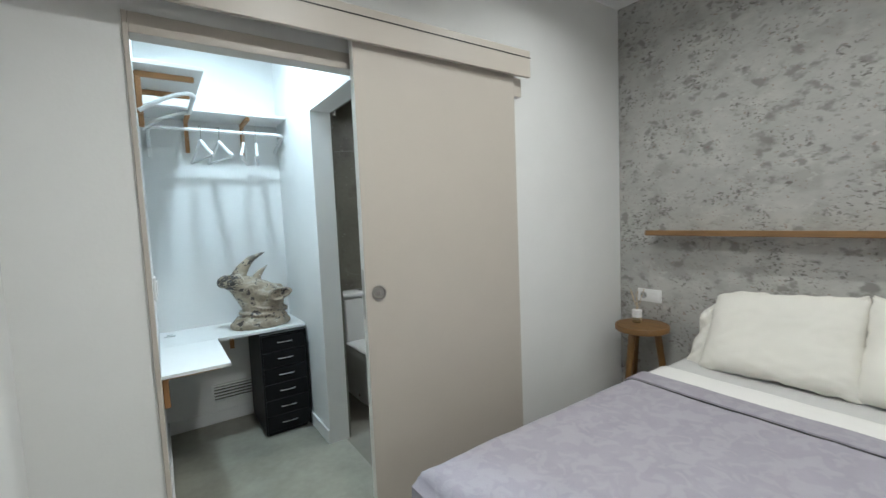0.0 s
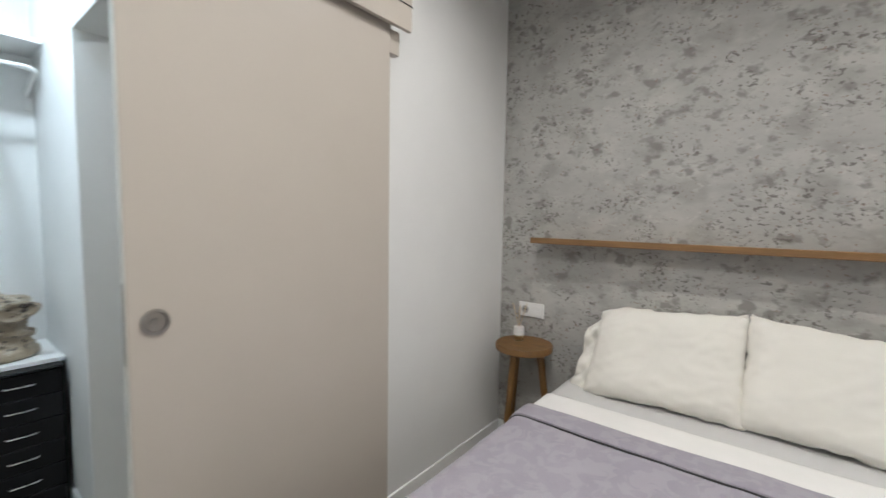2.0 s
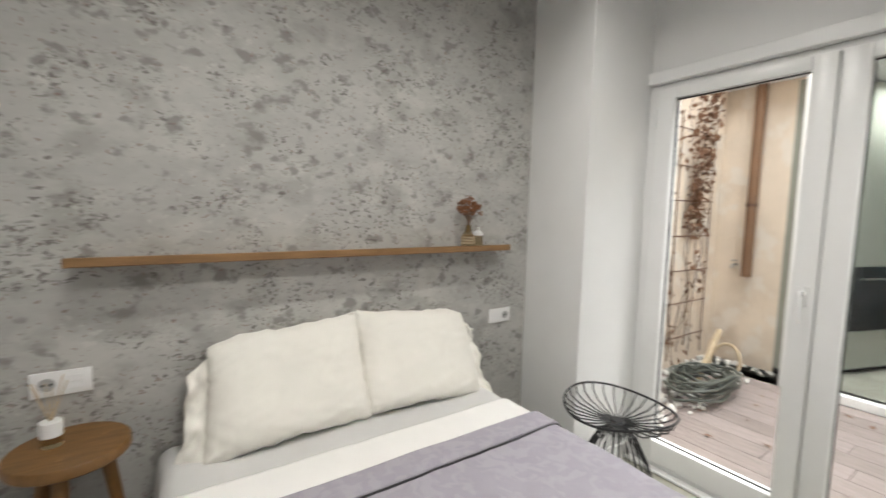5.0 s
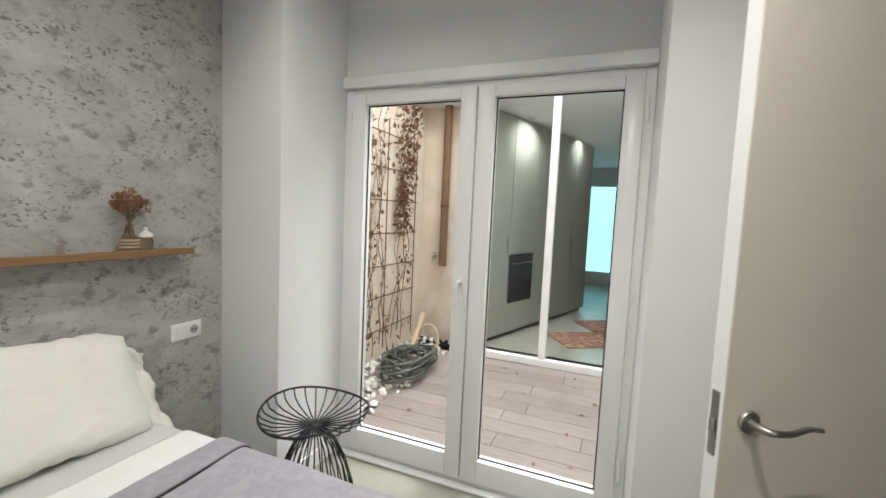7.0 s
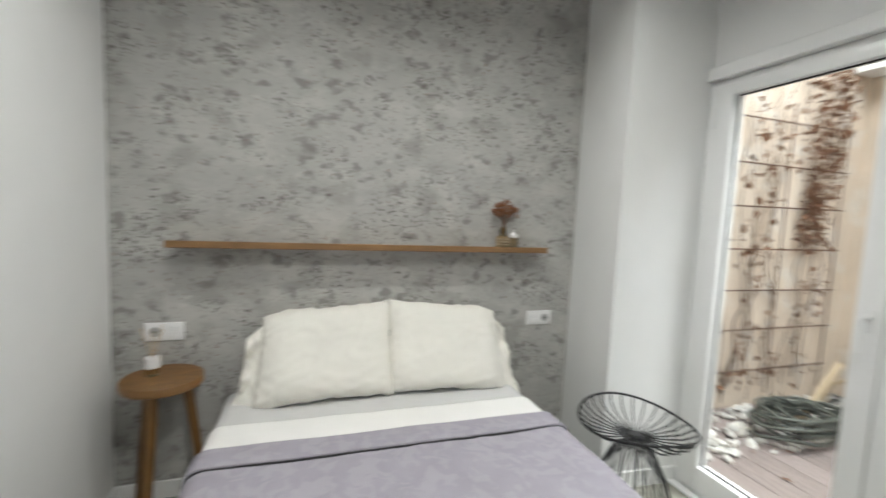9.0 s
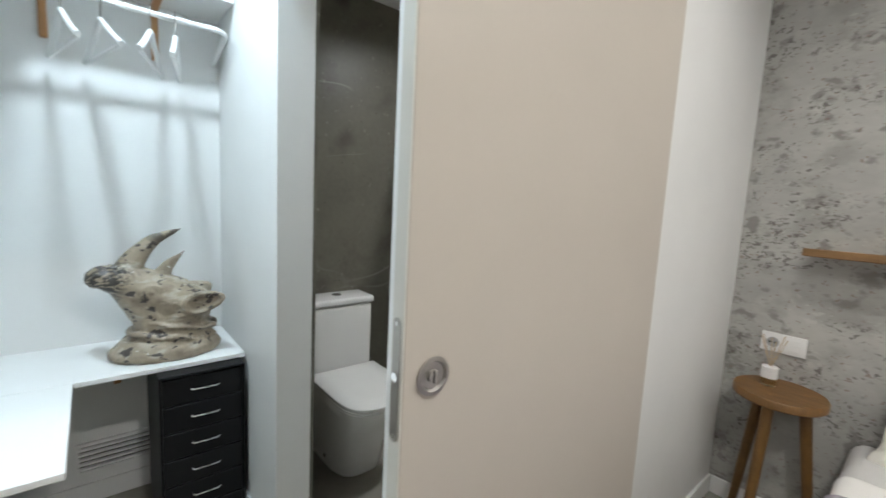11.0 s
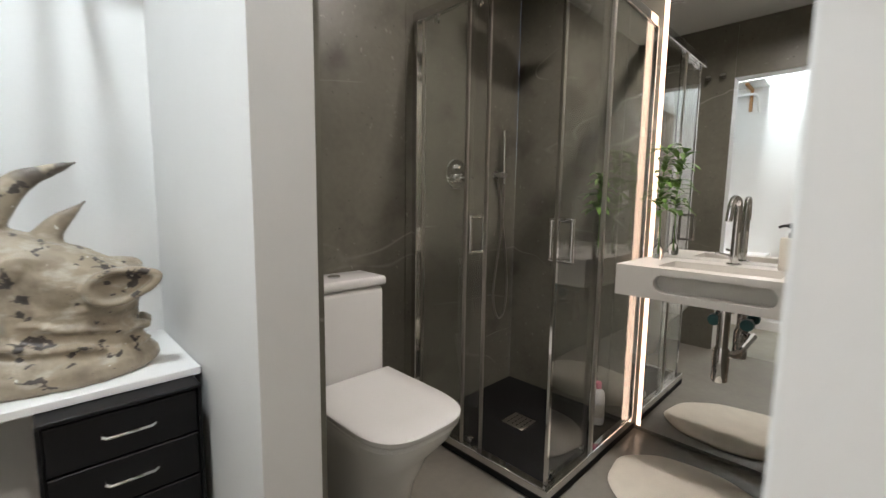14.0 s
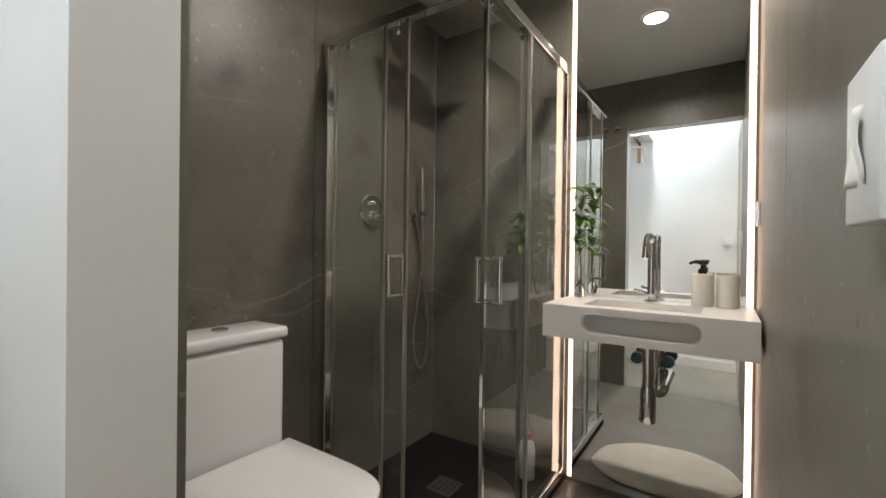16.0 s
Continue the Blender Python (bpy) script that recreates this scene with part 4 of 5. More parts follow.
def hanger():
    d = thing("clothes_hanger", (0, 0, 0), "white plastic clothes hanger on the closet rail", "hanger", "hangers on the rail")
    hook = [(0, 0.016 * math.sin(a), 0.016 * math.cos(a) - 0.002) for a in (-2.3 + 0.4 * k for k in range(11))][::-1] + [(0, 0, -0.075)]
    part("hook", tube(hook, 0.0025, 7), STEEL, d)
    line = smooth_line([(0, -0.2, -0.185), (0, -0.12, -0.145), (0, -0.04, -0.095), (0, 0, -0.075), (0, 0.04, -0.095), (0, 0.12, -0.145), (0, 0.2, -0.185)], 4)
    part("shoulder_bar", tube(line, 0.009, 8), BLADE, d)
    part("bar", tube([(0, -0.195, -0.188), (0, 0.195, -0.188)], 0.006, 8), BLADE, d)
    return d


_h = hanger()
_h.matrix_basis = pose(0.39, 3.03, 1.945, 0, 0, 12)
for x, a in ((0.49, 13), (0.63, -15), (0.705, -11)):
    copy_thing(_h, pose(x, 3.03, 1.945, 0, 0, a))


# ---- bathroom things ----
def toilet():
    d = thing("toilet", (1.44, 2.9, 0), "white close-coupled toilet with a closed soft-square lid", "toilet")
    cx = 1.412

    def outline(w, y0, y1, n=40, p=3.2):
        pts = []
        for k in range(n + 1):
            a = math.pi * k / n
            c, s = math.cos(a), math.sin(a)
            pts.append((cx + w * (abs(c) ** (2 / p)) * (1 if c > 0 else -1), y0 + 0.22 - (0.22 + y0 - y0) * abs(s) ** (2 / p)))
        return [(cx + w, y1)] + pts + [(cx - w, y1)]

    def loft(rows, bm=None):
        b = bmesh.new()
        rings = [[b.verts.new((x, y, z)) for x, y in outline(w, y0, y1)] for w, y0, y1, z in rows]
        n = len(rings[0])
        for A, B in zip(rings, rings[1:]):
            for k in range(n):
                b.faces.new((A[k], A[(k + 1) % n], B[(k + 1) % n], B[k]))
        b.faces.new(rings[0][::-1])
        b.faces.new(rings[-1])
        return add(bm, b)

    part("bowl", loft([(0.125, 2.78, 3.215, 0.0), (0.125, 2.775, 3.215, 0.02), (0.13, 2.74, 3.215, 0.15), (0.15, 2.68, 3.215, 0.27), (0.172, 2.60, 3.215, 0.36), (0.178, 2.58, 3.215, 0.40), (0.176, 2.582, 3.215, 0.404)]), CERAMIC, d)
    part("seat", loft([(0.178, 2.578, 3.03, 0.405), (0.181, 2.574, 3.03, 0.408), (0.181, 2.574, 3.03, 0.416), (0.178, 2.578, 3.03, 0.419)]), CERAMIC, d)
    part("lid", loft([(0.180, 2.572, 3.035, 0.420), (0.183, 2.569, 3.035, 0.424), (0.183, 2.569, 3.035, 0.436), (0.176, 2.576, 3.03, 0.442), (0.10, 2.66, 3.0, 0.4435)]), CERAMIC, d, "closed white glossy lid")
    b = box(cx - 0.172, cx + 0.172, 3.045, 3.215, 0.405, 0.765, 0.022, 4)
    part("cistern", b, CERAMIC, d)
    t = part("cistern_lid", box(cx - 0.180, cx + 0.180, 3.037, 3.218, 0.7655, 0.803, 0.014, 4), CERAMIC, d)
    b = lathe([(0, 0.803), (0.024, 0.803), (0.024, 0.808), (0.020, 0.811), (0, 0.811)], (cx, 3.125, 0), 24)
    part("flush_button", b, CHROME, t, "chrome flush button")
    part("bolt", lathe([(0, 0), (0.012, 0), (0.012, -0.006), (0, -0.008)], (cx - 0.126, 2.95, 0.05), 16, axis="x"), CHROME, d)


toilet()


def shower():
    X0, Y0 = 1.885, 2.485
    d = thing("shower_tray", (2.27, 2.85, 0), "black textured shower tray with a square drain", "shower tray")
    part("tray", box(X0 - 0.02, XB - 0.002, Y0 - 0.02, YB - 0.002, 0.001, 0.03, 0.006, 2), TRAY, d)
    b = box(2.19, 2.31, 2.80, 2.92, 0.0305, 0.034, 0.002, 1)
    g = part("drain", b, STEEL, d, "square steel drain plate")
    for i in range(4):
        for j in range(4):
            part("hole", box(2.205 + i * 0.025, 2.22 + i * 0.025, 2.815 + j * 0.025, 2.82 + j * 0.025, 0.034, 0.035), RUBBER, g, smooth=False)
    s = thing("shower_enclosure", (X0, Y0, 0.03), "chrome-framed clear glass corner shower enclosure with sliding doors", "shower enclosure")
    z0, z1 = 0.031, 1.895
    for name, q in (("bottom_rail", (X0 - 0.018, X0 + 0.018, Y0 - 0.018, YB - 0.001, z0, z0 + 0.035)), ("bottom_rail", (X0 + 0.0185, XB - 0.001, Y0 - 0.018, Y0 + 0.018, z0, z0 + 0.035)), ("top_rail", (X0 - 0.018, X0 + 0.018, Y0 - 0.018, YB - 0.001, z1 - 0.04, z1)), ("top_rail", (X0 + 0.0185, XB - 0.001, Y0 - 0.018, Y0 + 0.018, z1 - 0.04, z1)), ("wall_post", (X0 - 0.018, X0 + 0.018, YB - 0.032, YB - 0.001, z0 + 0.035, z1 - 0.04)), ("wall_post", (XB - 0.032, XB - 0.001, Y0 - 0.018, Y0 + 0.018, z0 + 0.035, z1 - 0.04))):
        part(name, box(*q, 0.003, 2), CHROME, s, smooth=False)
    panes = ((X0 - 0.011, X0 - 0.005, 2.895, YB - 0.03), (X0 + 0.006, X0 + 0.012, 2.805, YB - 0.06), (2.21, XB - 0.03, Y0 - 0.011, Y0 - 0.005), (X0 + 0.012, 2.245, Y0 + 0.006, Y0 + 0.012))
    for i, (x0, x1, y0, y1) in enumerate(panes):
        p = part("pane", box(x0, x1, y0, y1, z0 + 0.036, z1 - 0.041), GLASS, s, "clear glass pane", smooth=False)
        p.visible_shadow = False
        along_y = i < 2
        ends = ((x0 - 0.003, x1 + 0.003, y0 - 0.008, y0 + 0.006),) if along_y else (((x0 - 0.008, x0 + 0.008, y0 - 0.004, y1 + 0.004),))
        for e in ends:
            part("edge_profile", box(*e, z0 + 0.036, z1 - 0.041, 0.002, 1), CHROME if i == 3 else STEEL, p, smooth=False)
        if i in (1, 3):
            hx = (X0 - 0.03, 2.848) if i == 1 else (X0 + 0.045, Y0 - 0.03)
            b = bmesh.new()
            ax = 0 if i == 1 else 1
            for sg in (1, -1):
                off = sg * 0.04
                base = ((X0 + 0.009) if i == 1 else (Y0 + 0.009))
                w = base + off
                q = lambda a, z: (w, hx[1], z) if i == 1 else (hx[0], w, z)
                r = lambda z: (base, hx[1], z) if i == 1 else (hx[0], base, z)
                tube(smooth_line([r(0.89), q(0, 0.89), q(0, 0.90), q(0, 0.96), q(0, 1.02), q(0, 1.03), r(1.03)], 3), 0.008, 10, b)
            part("handle", b, CHROME, p, "chrome bow handle")
        for z in (z0 + 0.05, z1 - 0.055):
            c = ((X0 + 0.02, y1 - 0.06, z), (X0 + 0.02, y0 + 0.06, z)) if along_y else ((x0 + 0.06, Y0 + 0.02, z), (x1 - 0.06, Y0 + 0.02, z))
            if i in (1, 3):
                for q in c:
                    part("roller", lathe([(0, -0.006), (0.012, -0.006), (0.013, 0), (0.012, 0.006), (0, 0.006)], q, 16, axis="x" if along_y else "y"), CHROME, p)
    v = thing("shower_mixer", (2.16, YB, 1.22), "round chrome concealed shower mixer on the stone wall", "mixer")
    part("plate", lathe([(0, 0), (0.073, 0), (0.075, -0.004), (0.071, -0.009), (0, -0.009)], (2.16, YB - 0.001, 1.225), 36, axis="y"), CHROME, v)
    part("knob", lathe([(0, -0.009), (0.022, -0.009), (0.022, -0.045), (0.018, -0.05), (0, -0.05)], (2.16, YB, 1.205), 24, axis="y"), CHROME, v)
    part("lever", box(2.156, 2.164, YB - 0.11, YB - 0.045, 1.20, 1.21, 0.002, 1), CHROME, v)
    part("diverter", lathe([(0, -0.009), (0.014, -0.009), (0.014, -0.03), (0, -0.032)], (2.16, YB, 1.258), 20, axis="y"), CHROME, v)
    h = thing("hand_shower", (2.46, YB, 1.2), "slim chrome hand shower with a hanging metal hose", "hand shower")
    part("holder", lathe([(0, 0), (0.024, 0), (0.024, -0.012), (0.012, -0.014), (0.012, -0.05), (0, -0.05)], (2.46, YB - 0.001, 1.235), 20, axis="y"), CHROME, h)
    part("bracket", tube([(2.44, YB - 0.052, 1.235), (2.50, YB - 0.052, 1.235)], 0.014, 12), CHROME, h)
    part("wand", tube([(2.48, YB - 0.055, 1.19), (2.475, YB - 0.05, 1.47)], 0.011, 12), CHROME, h)
    part("hose", tube(smooth_line([(2.48, YB - 0.055, 1.19), (2.475, YB - 0.05, 0.95), (2.43, YB - 0.04, 0.60), (2.475, YB - 0.04, 0.44), (2.545, YB - 0.035, 0.48), (2.56, YB - 0.03, 0.68), (2.50, YB - 0.025, 1.05), (2.465, YB - 0.02, 1.215)], 8), 0.006, 8), STEEL, h)
    r = thing("rain_shower", (2.3, YB, 2.02), "flat square steel rain shower head on a wall arm", "shower head")
    part("head", lathe([(0, 2.050), (0.03, 2.050), (0.02, 2.072), (0, 2.072)], (2.24, 2.83, 0), 24, box(2.10, 2.38, 2.69, 2.97, 2.040, 2.0495, 0.003, 2)), STEEL, r)
    part("arm", tube(smooth_line([(2.24, YB - 0.001, 2.10), (2.24, 2.93, 2.10), (2.24, 2.85, 2.098), (2.24, 2.83, 2.07)], 5), 0.011, 12), STEEL, r)
    n = thing("shampoo_bottle", (2.5, 2.58, 0.031), "white shampoo bottle with a pink cap in the shower", "bottle")
    part("body", lathe([(0, 0.031), (0.032, 0.031), (0.035, 0.04), (0.035, 0.16), (0.03, 0.19), (0.014, 0.205), (0, 0.205)], (2.52, 2.60, 0), 20), BLADE, n)
    part("cap", lathe([(0.016, 0.205), (0.017, 0.207), (0.016, 0.235), (0, 0.237)], (2.52, 2.60, 0), 16), PINK, n, "pink cap")
    part("wrapper", lathe([(0.0352, 0.07), (0.0356, 0.072), (0.0356, 0.13), (0.0352, 0.132)], (2.52, 2.60, 0), 20), CREAM, n, "pale printed wrapper")


shower()


def basin():
    x0, x1, y0, y1, z0, z1 = 2.242, XB - 0.035, YS + 0.022, 2.428, 0.74, 0.858
    d = thing("washbasin", (2.45, 2.1, z0), "off-white solid-surface wall basin with a towel slot in front", "washbasin")
    ix0, ix1, iy0, iy1 = x0 + 0.07, x1 - 0.11, 1.93, 2.30
    bz = 0.795
    # the body as a frame of slabs round the bowl, with a stadium slot through the front
    b = box(x0 + 0.045, ix0, y0, y1, z0, z1)
    box(ix1, x1, y0, y1, z0, z1, bm=b)
    box(ix0, ix1, y0, iy0, z0, z1, bm=b)
    box(ix0, ix1, iy1, y1, z0, z1, bm=b)
    part("body", b, SINK, d, smooth=False)
    part("bowl", box(ix0 - 0.001, ix1 + 0.001, iy0 - 0.001, iy1 + 0.001, z0, bz), SINK, d, smooth=False)
    sy0, sy1, sz0, sz1 = 1.925, 2.29, 0.768, 0.834
    r = (sz1 - sz0) / 2
    zc = (sz0 + sz1) / 2
    fx = x0 + 0.0448
    b = box(x0, fx, y0, sy0, z0, z1)
    box(x0, fx, sy1, y1, z0, z1, bm=b)
    box(x0, fx, sy0, sy1, z0, sz0, bm=b)
    box(x0, fx, sy0, sy1, sz1, z1, bm=b)
    # rounded ends of the slot: a fillet in each corner
    for cy, oy in ((sy0 + r, -1), (sy1 - r, 1)):
        for oz in (-1, 1):
            arc = [(cy + oy * r * math.sin(t), zc + oz * r * math.cos(t)) for t in (math.pi / 2 * k / 8 for k in range(9))]
            pts = arc + [(cy + oy * r, zc + oz * r)]
            near, far = [b.verts.new((x0, *q)) for q in pts], [b.verts.new((fx, *q)) for q in pts]
            b.faces.new(near)
            b.faces.new(far[::-1])
            for k in range(len(pts)):
                j = (k + 1) % len(pts)
                b.faces.new((near[k], far[k], far[j], near[j]))
    part("front", b, SINK, d, "rounded towel slot through the front", smooth=False)
    t = thing("basin_tap", (2.565, 2.10, z1), "tall chrome single-lever basin tap", "tap")
    bx, by = 2.555, 2.105
    part("base", lathe([(0, z1 + 0.001), (0.026, z1 + 0.001), (0.026, z1 + 0.006), (0.018, z1 + 0.009), (0, z1 + 0.009)], (bx, by, 0), 28), CHROME, t)
    part("column", tube(smooth_line([(bx, by, z1 + 0.008), (bx, by, 1.0), (bx, by, 1.07), (bx - 0.012, by, 1.105), (bx - 0.045, by + 0.004, 1.115), (bx - 0.075, by + 0.008, 1.095), (bx - 0.095, by + 0.01, 1.03)], 6), 0.0145, 16, r_end=0.012), CHROME, t)
    part("lever", tube([(bx + 0.01, by + 0.018, z1 + 0.035), (bx, by + 0.04, z1 + 0.04), (bx - 0.01, by + 0.06, z1 + 0.045)], 0.006, 10), CHROME, t)
    p = thing("basin_trap", (2.5, 2.11, 0.4), "chrome bottle trap under the basin", "trap")
    part("tailpipe", tube([(2.46, 2.10, 0.74), (2.46, 2.10, 0.55)], 0.020, 20), CHROME, p)
    part("collar", lathe([(0.02, 0.69), (0.029, 0.69), (0.029, 0.715), (0.02, 0.715)], (2.46, 2.10, 0), 24), CHROME, p)
    part("bottle", lathe([(0, 0.42), (0.024, 0.42), (0.028, 0.425), (0.028, 0.54), (0.022, 0.555), (0, 0.555)], (2.46, 2.10, 0), 28), CHROME, p)
    part("outlet_pipe", tube(smooth_line([(2.46, 2.09, 0.53), (2.475, 2.06, 0.53), (2.51, 2.05, 0.54), (2.55, 2.05, 0.54), (2.655, 2.05, 0.54)], 5), 0.015, 14), CHROME, p)
    for y in (2.155, 2.045):
        q = thing("stop_valve", (2.60, y, 0.63), "small dark stop valve on the mirror under the basin", "valve", "stop valves")
        part("body", tube([(2.645, y, 0.63), (2.585, y, 0.63)], 0.010, 12), CHROME, q)
        part("knob", lathe([(0, 0), (0.020, 0), (0.024, -0.008), (0.022, -0.028), (0, -0.03)], (2.585, y, 0.63), 20, axis="x"), TEAL, q, "dark teal knob")


basin()

_m = thing("wall_mirror", (2.645, 2.1, 0), "tall frameless mirror lit by strips along both edges", "mirror")
part("glass", box(2.634, 2.639, 1.80, 2.43, 0.03, 2.34), MIRROR, _m, smooth=False)
part("back", box(2.6392, 2.6595, 1.815, 2.415, 0.03, 2.34), RUBBER, _m, smooth=False)
# strips wider than the LEDs: they also stand in for their glow on the wall
part("led_glow_strip", box(2.643, 2.656, 2.418, 2.452, 0.03, 2.34), LED, _m, "warm white light strip widened to cover its glow on the wall", smooth=False)
part("led_glow_strip", box(2.643, 2.656, 1.779, 1.812, 0.03, 2.34), LED, _m, "warm white light strip widened to cover its glow on the wall", smooth=False)


def soap_and_cup():
    z = 0.859
    d = thing("soap_dispenser", (2.55, 1.935, z), "cream cylindrical soap dispenser with a black pump", "soap dispenser")
    part("body", lathe([(0, z), (0.033, z), (0.035, z + 0.004), (0.035, z + 0.115), (0.032, z + 0.118), (0, z + 0.118)], (2.55, 1.935, 0), 28), CREAM, d)
    p = part("pump", lathe([(0.014, z + 0.118), (0.014, z + 0.135), (0.007, z + 0.137), (0.007, z + 0.15), (0.017, z + 0.152), (0.017, z + 0.166), (0, z + 0.168)], (2.55, 1.935, 0), 20), RUBBER, d, "black pump")
    part("spout", tube([(2.55, 1.935, z + 0.160), (2.535, 1.965, z + 0.160), (2.53, 1.975, z + 0.154)], 0.005, 8), RUBBER, p)
    c = thing("tumbler", (2.55, 1.86, z), "cream cylindrical bathroom tumbler", "tumbler")
    part("cup", lathe([(0, z), (0.034, z), (0.036, z + 0.004), (0.036, z + 0.115), (0.033, z + 0.115), (0.031, z + 0.01), (0, z + 0.01)], (2.55, 1.858, 0), 28), CREAM, c)


soap_and_cup()


def sprig(name, x, y, tall, seed):
    z = 0.859
    d = thing(name, (x, y, z), "small glass vase with a green leafy sprig on the basin", "vase", "sprig vases")
    part("vase", lathe([(0, z), (0.018, z), (0.022, z + 0.008), (0.023, z + 0.03), (0.016, z + 0.048), (0.008, z + 0.058), (0.008, z + 0.13), (0.010, z + 0.132), (0.006, z + 0.132), (0.006, z + 0.06), (0.0, z + 0.05)], (x, y, 0), 20), GLASS, d)
    rng = random.Random(seed)
    top = Vector((x + rng.uniform(-0.02, 0.0), y + rng.uniform(-0.02, 0.02), z + tall))
    line = smooth_line([(x, y, z + 0.02), (x, y, z + 0.16), (x - 0.008, y + 0.005, z + tall * 0.6), top], 8)
    part("stem", tube(line, 0.003, 7, r_end=0.0015), LEAF, d)
    for k, q in enumerate(line):
        if q.z < z + 0.19:
            continue
        for j in range(3):
            a = rng.uniform(0, 6.28)
            L, w = rng.uniform(0.055, 0.095), rng.uniform(0.011, 0.018)
            lift = rng.uniform(-0.35, 0.75)
            way = Vector((math.cos(a) * math.cos(lift), math.sin(a) * math.cos(lift), math.sin(lift)))
            if q.x + L * way.x > 2.635:
                way.x = -abs(way.x)
            side = way.cross(Vector((0, 0, 1))).normalized()
            nrm = side.cross(way)
            b = bmesh.new()
            rows = []
            for i in range(6):
                t = i / 5
                ww = w * math.sin(math.pi * (0.08 + 0.9 * t)) ** 0.8
                c = q + way * (L * t) + nrm * (0.012 * math.sin(t * 2.4) - 0.02 * t * t)
                rows.append([b.verts.new(c - side * ww + nrm * 0.003), b.verts.new(c), b.verts.new(c + side * ww + nrm * 0.003)])
            for A, B in zip(rows, rows[1:]):
                b.faces.new((A[0], A[1], B[1], B[0]))
                b.faces.new((A[1], A[2], B[2], B[1]))
            part("leaf", b, LEAF, d)


sprig("sprig_vase", 2.535, 2.375, 0.46, 4)
sprig("sprig_vase", 2.575, 2.665, 0.36, 9)


def rug():
    b = bmesh.new()
    n, cx, cy = 64, 2.26, 2.10
    rings = []
    for f, z in ((1.0, 0.001), (1.02, 0.008), (0.99, 0.016), (0.93, 0.020), (0.6, 0.020), (0.3, 0.020)):
        ring = []
        for k in range(n):
            a = 2 * math.pi * k / n
            w = 1 + 0.012 * math.sin(9 * a) + 0.01 * math.sin(5 * a + 1)
            u, v = 0.245 * f * w * math.cos(a), 0.315 * f * w * math.sin(a)
            t = radians(-18)
            ring.append(b.verts.new((cx + u * math.cos(t) - v * math.sin(t), cy + u * math.sin(t) + v * math.cos(t), z + 0.003 * math.sin(7 * a) * (1 - f))))
        rings.append(ring)
    for A, B in zip(rings, rings[1:]):
        for k in range(n):
            b.faces.new((A[k], A[(k + 1) % n], B[(k + 1) % n], B[k]))
    b.faces.new(rings[-1])
    b.faces.new(rings[0][::-1])
    single("bath_mat", b, RUGMAT, "oval cream shaggy bath mat below the basin", "bath mat")


rug()


def tissue_box():
    d = thing("tissue_dispenser", (1.18, YS + 0.012, 1.09), "small white wall-mounted tissue dispenser, tissue hanging out", "dispenser")
    y = YS + 0.013
    part("case", box(1.108, 1.195, y, y + 0.022, 1.083, 1.197, 0.003, 2), BLADE, d)
    b = grid(lambda u, v: Vector((1.138 + 0.04 * u + 0.006 * math.sin(v * 6), y + 0.0235 + 0.003 * math.sin(u * 5 + v * 3), 1.165 - 0.055 * v)), 8, 8)
    solid(part("tissue", b, LINEN, d, "white paper tissue"), 0.001)


tissue_box()
_bs = thing("bath_switch", (2.58, YS + 0.012, 1.19), "small white switch plate on the stone wall by the mirror", "switch")
part("plate", box(2.53, 2.61, YS + 0.0125, YS + 0.021, 1.15, 1.235, 0.002, 1), BLADE, _bs, smooth=False)
part("rocker", box(2.545, 2.595, YS + 0.021, YS + 0.025, 1.165, 1.22, 0.002, 1), BLADE, _bs, smooth=False)
_hk = thing("robe_hooks", (1.032, 2.62, 2.0), "pair of round chrome robe hooks on the stone wall", "hook")
for y in (2.57, 2.66):
    part("hook", lathe([(0, 0), (0.014, 0), (0.012, 0.012), (0.008, 0.02), (0.018, 0.034), (0.018, 0.042), (0, 0.044)], (1.033, y, 2.0), 18, axis="x"), CHROME, _hk)

# ---- lamps in the ceilings ----
def downlight(x, y, z, r):
    d = thing("ceiling_downlight", (x, y, z), "round white recessed ceiling downlight, switched on", "downlight", "ceiling downlights")
    part("ring", lathe([(r, z - 0.001), (r + 0.015, z - 0.001), (r + 0.015, z - 0.006), (r, z - 0.010)], (x, y, 0), 36), BLADE, d)
    part("diffuser", lathe([(0, z - 0.001), (r - 0.001, z - 0.001), (r - 0.001, z - 0.004), (0, z - 0.004)], (x, y, 0), 36), LED_COOL, d, "glowing diffuser disc")


downlight(1.78, 1.05, H, 0.045)
downlight(1.78, 0.0, H, 0.045)
downlight(0.75, 0.60, H, 0.045)
downlight(0.5, 2.45, H, 0.06)
downlight(1.95, 2.2, 2.36, 0.06)
_v = thing("ceiling_vent", (1.6, 2.75, 2.36), "round white extractor vent in the bathroom ceiling", "vent")
part("ring", lathe([(0.03, 2.359), (0.06, 2.359), (0.065, 2.35), (0.04, 2.345)], (1.6, 2.75, 0), 30), BLADE, _v)
part("cone", lathe([(0, 2.340), (0.035, 2.342), (0.03, 2.352), (0, 2.355)], (1.6, 2.75, 0), 30), BLADE, _v)

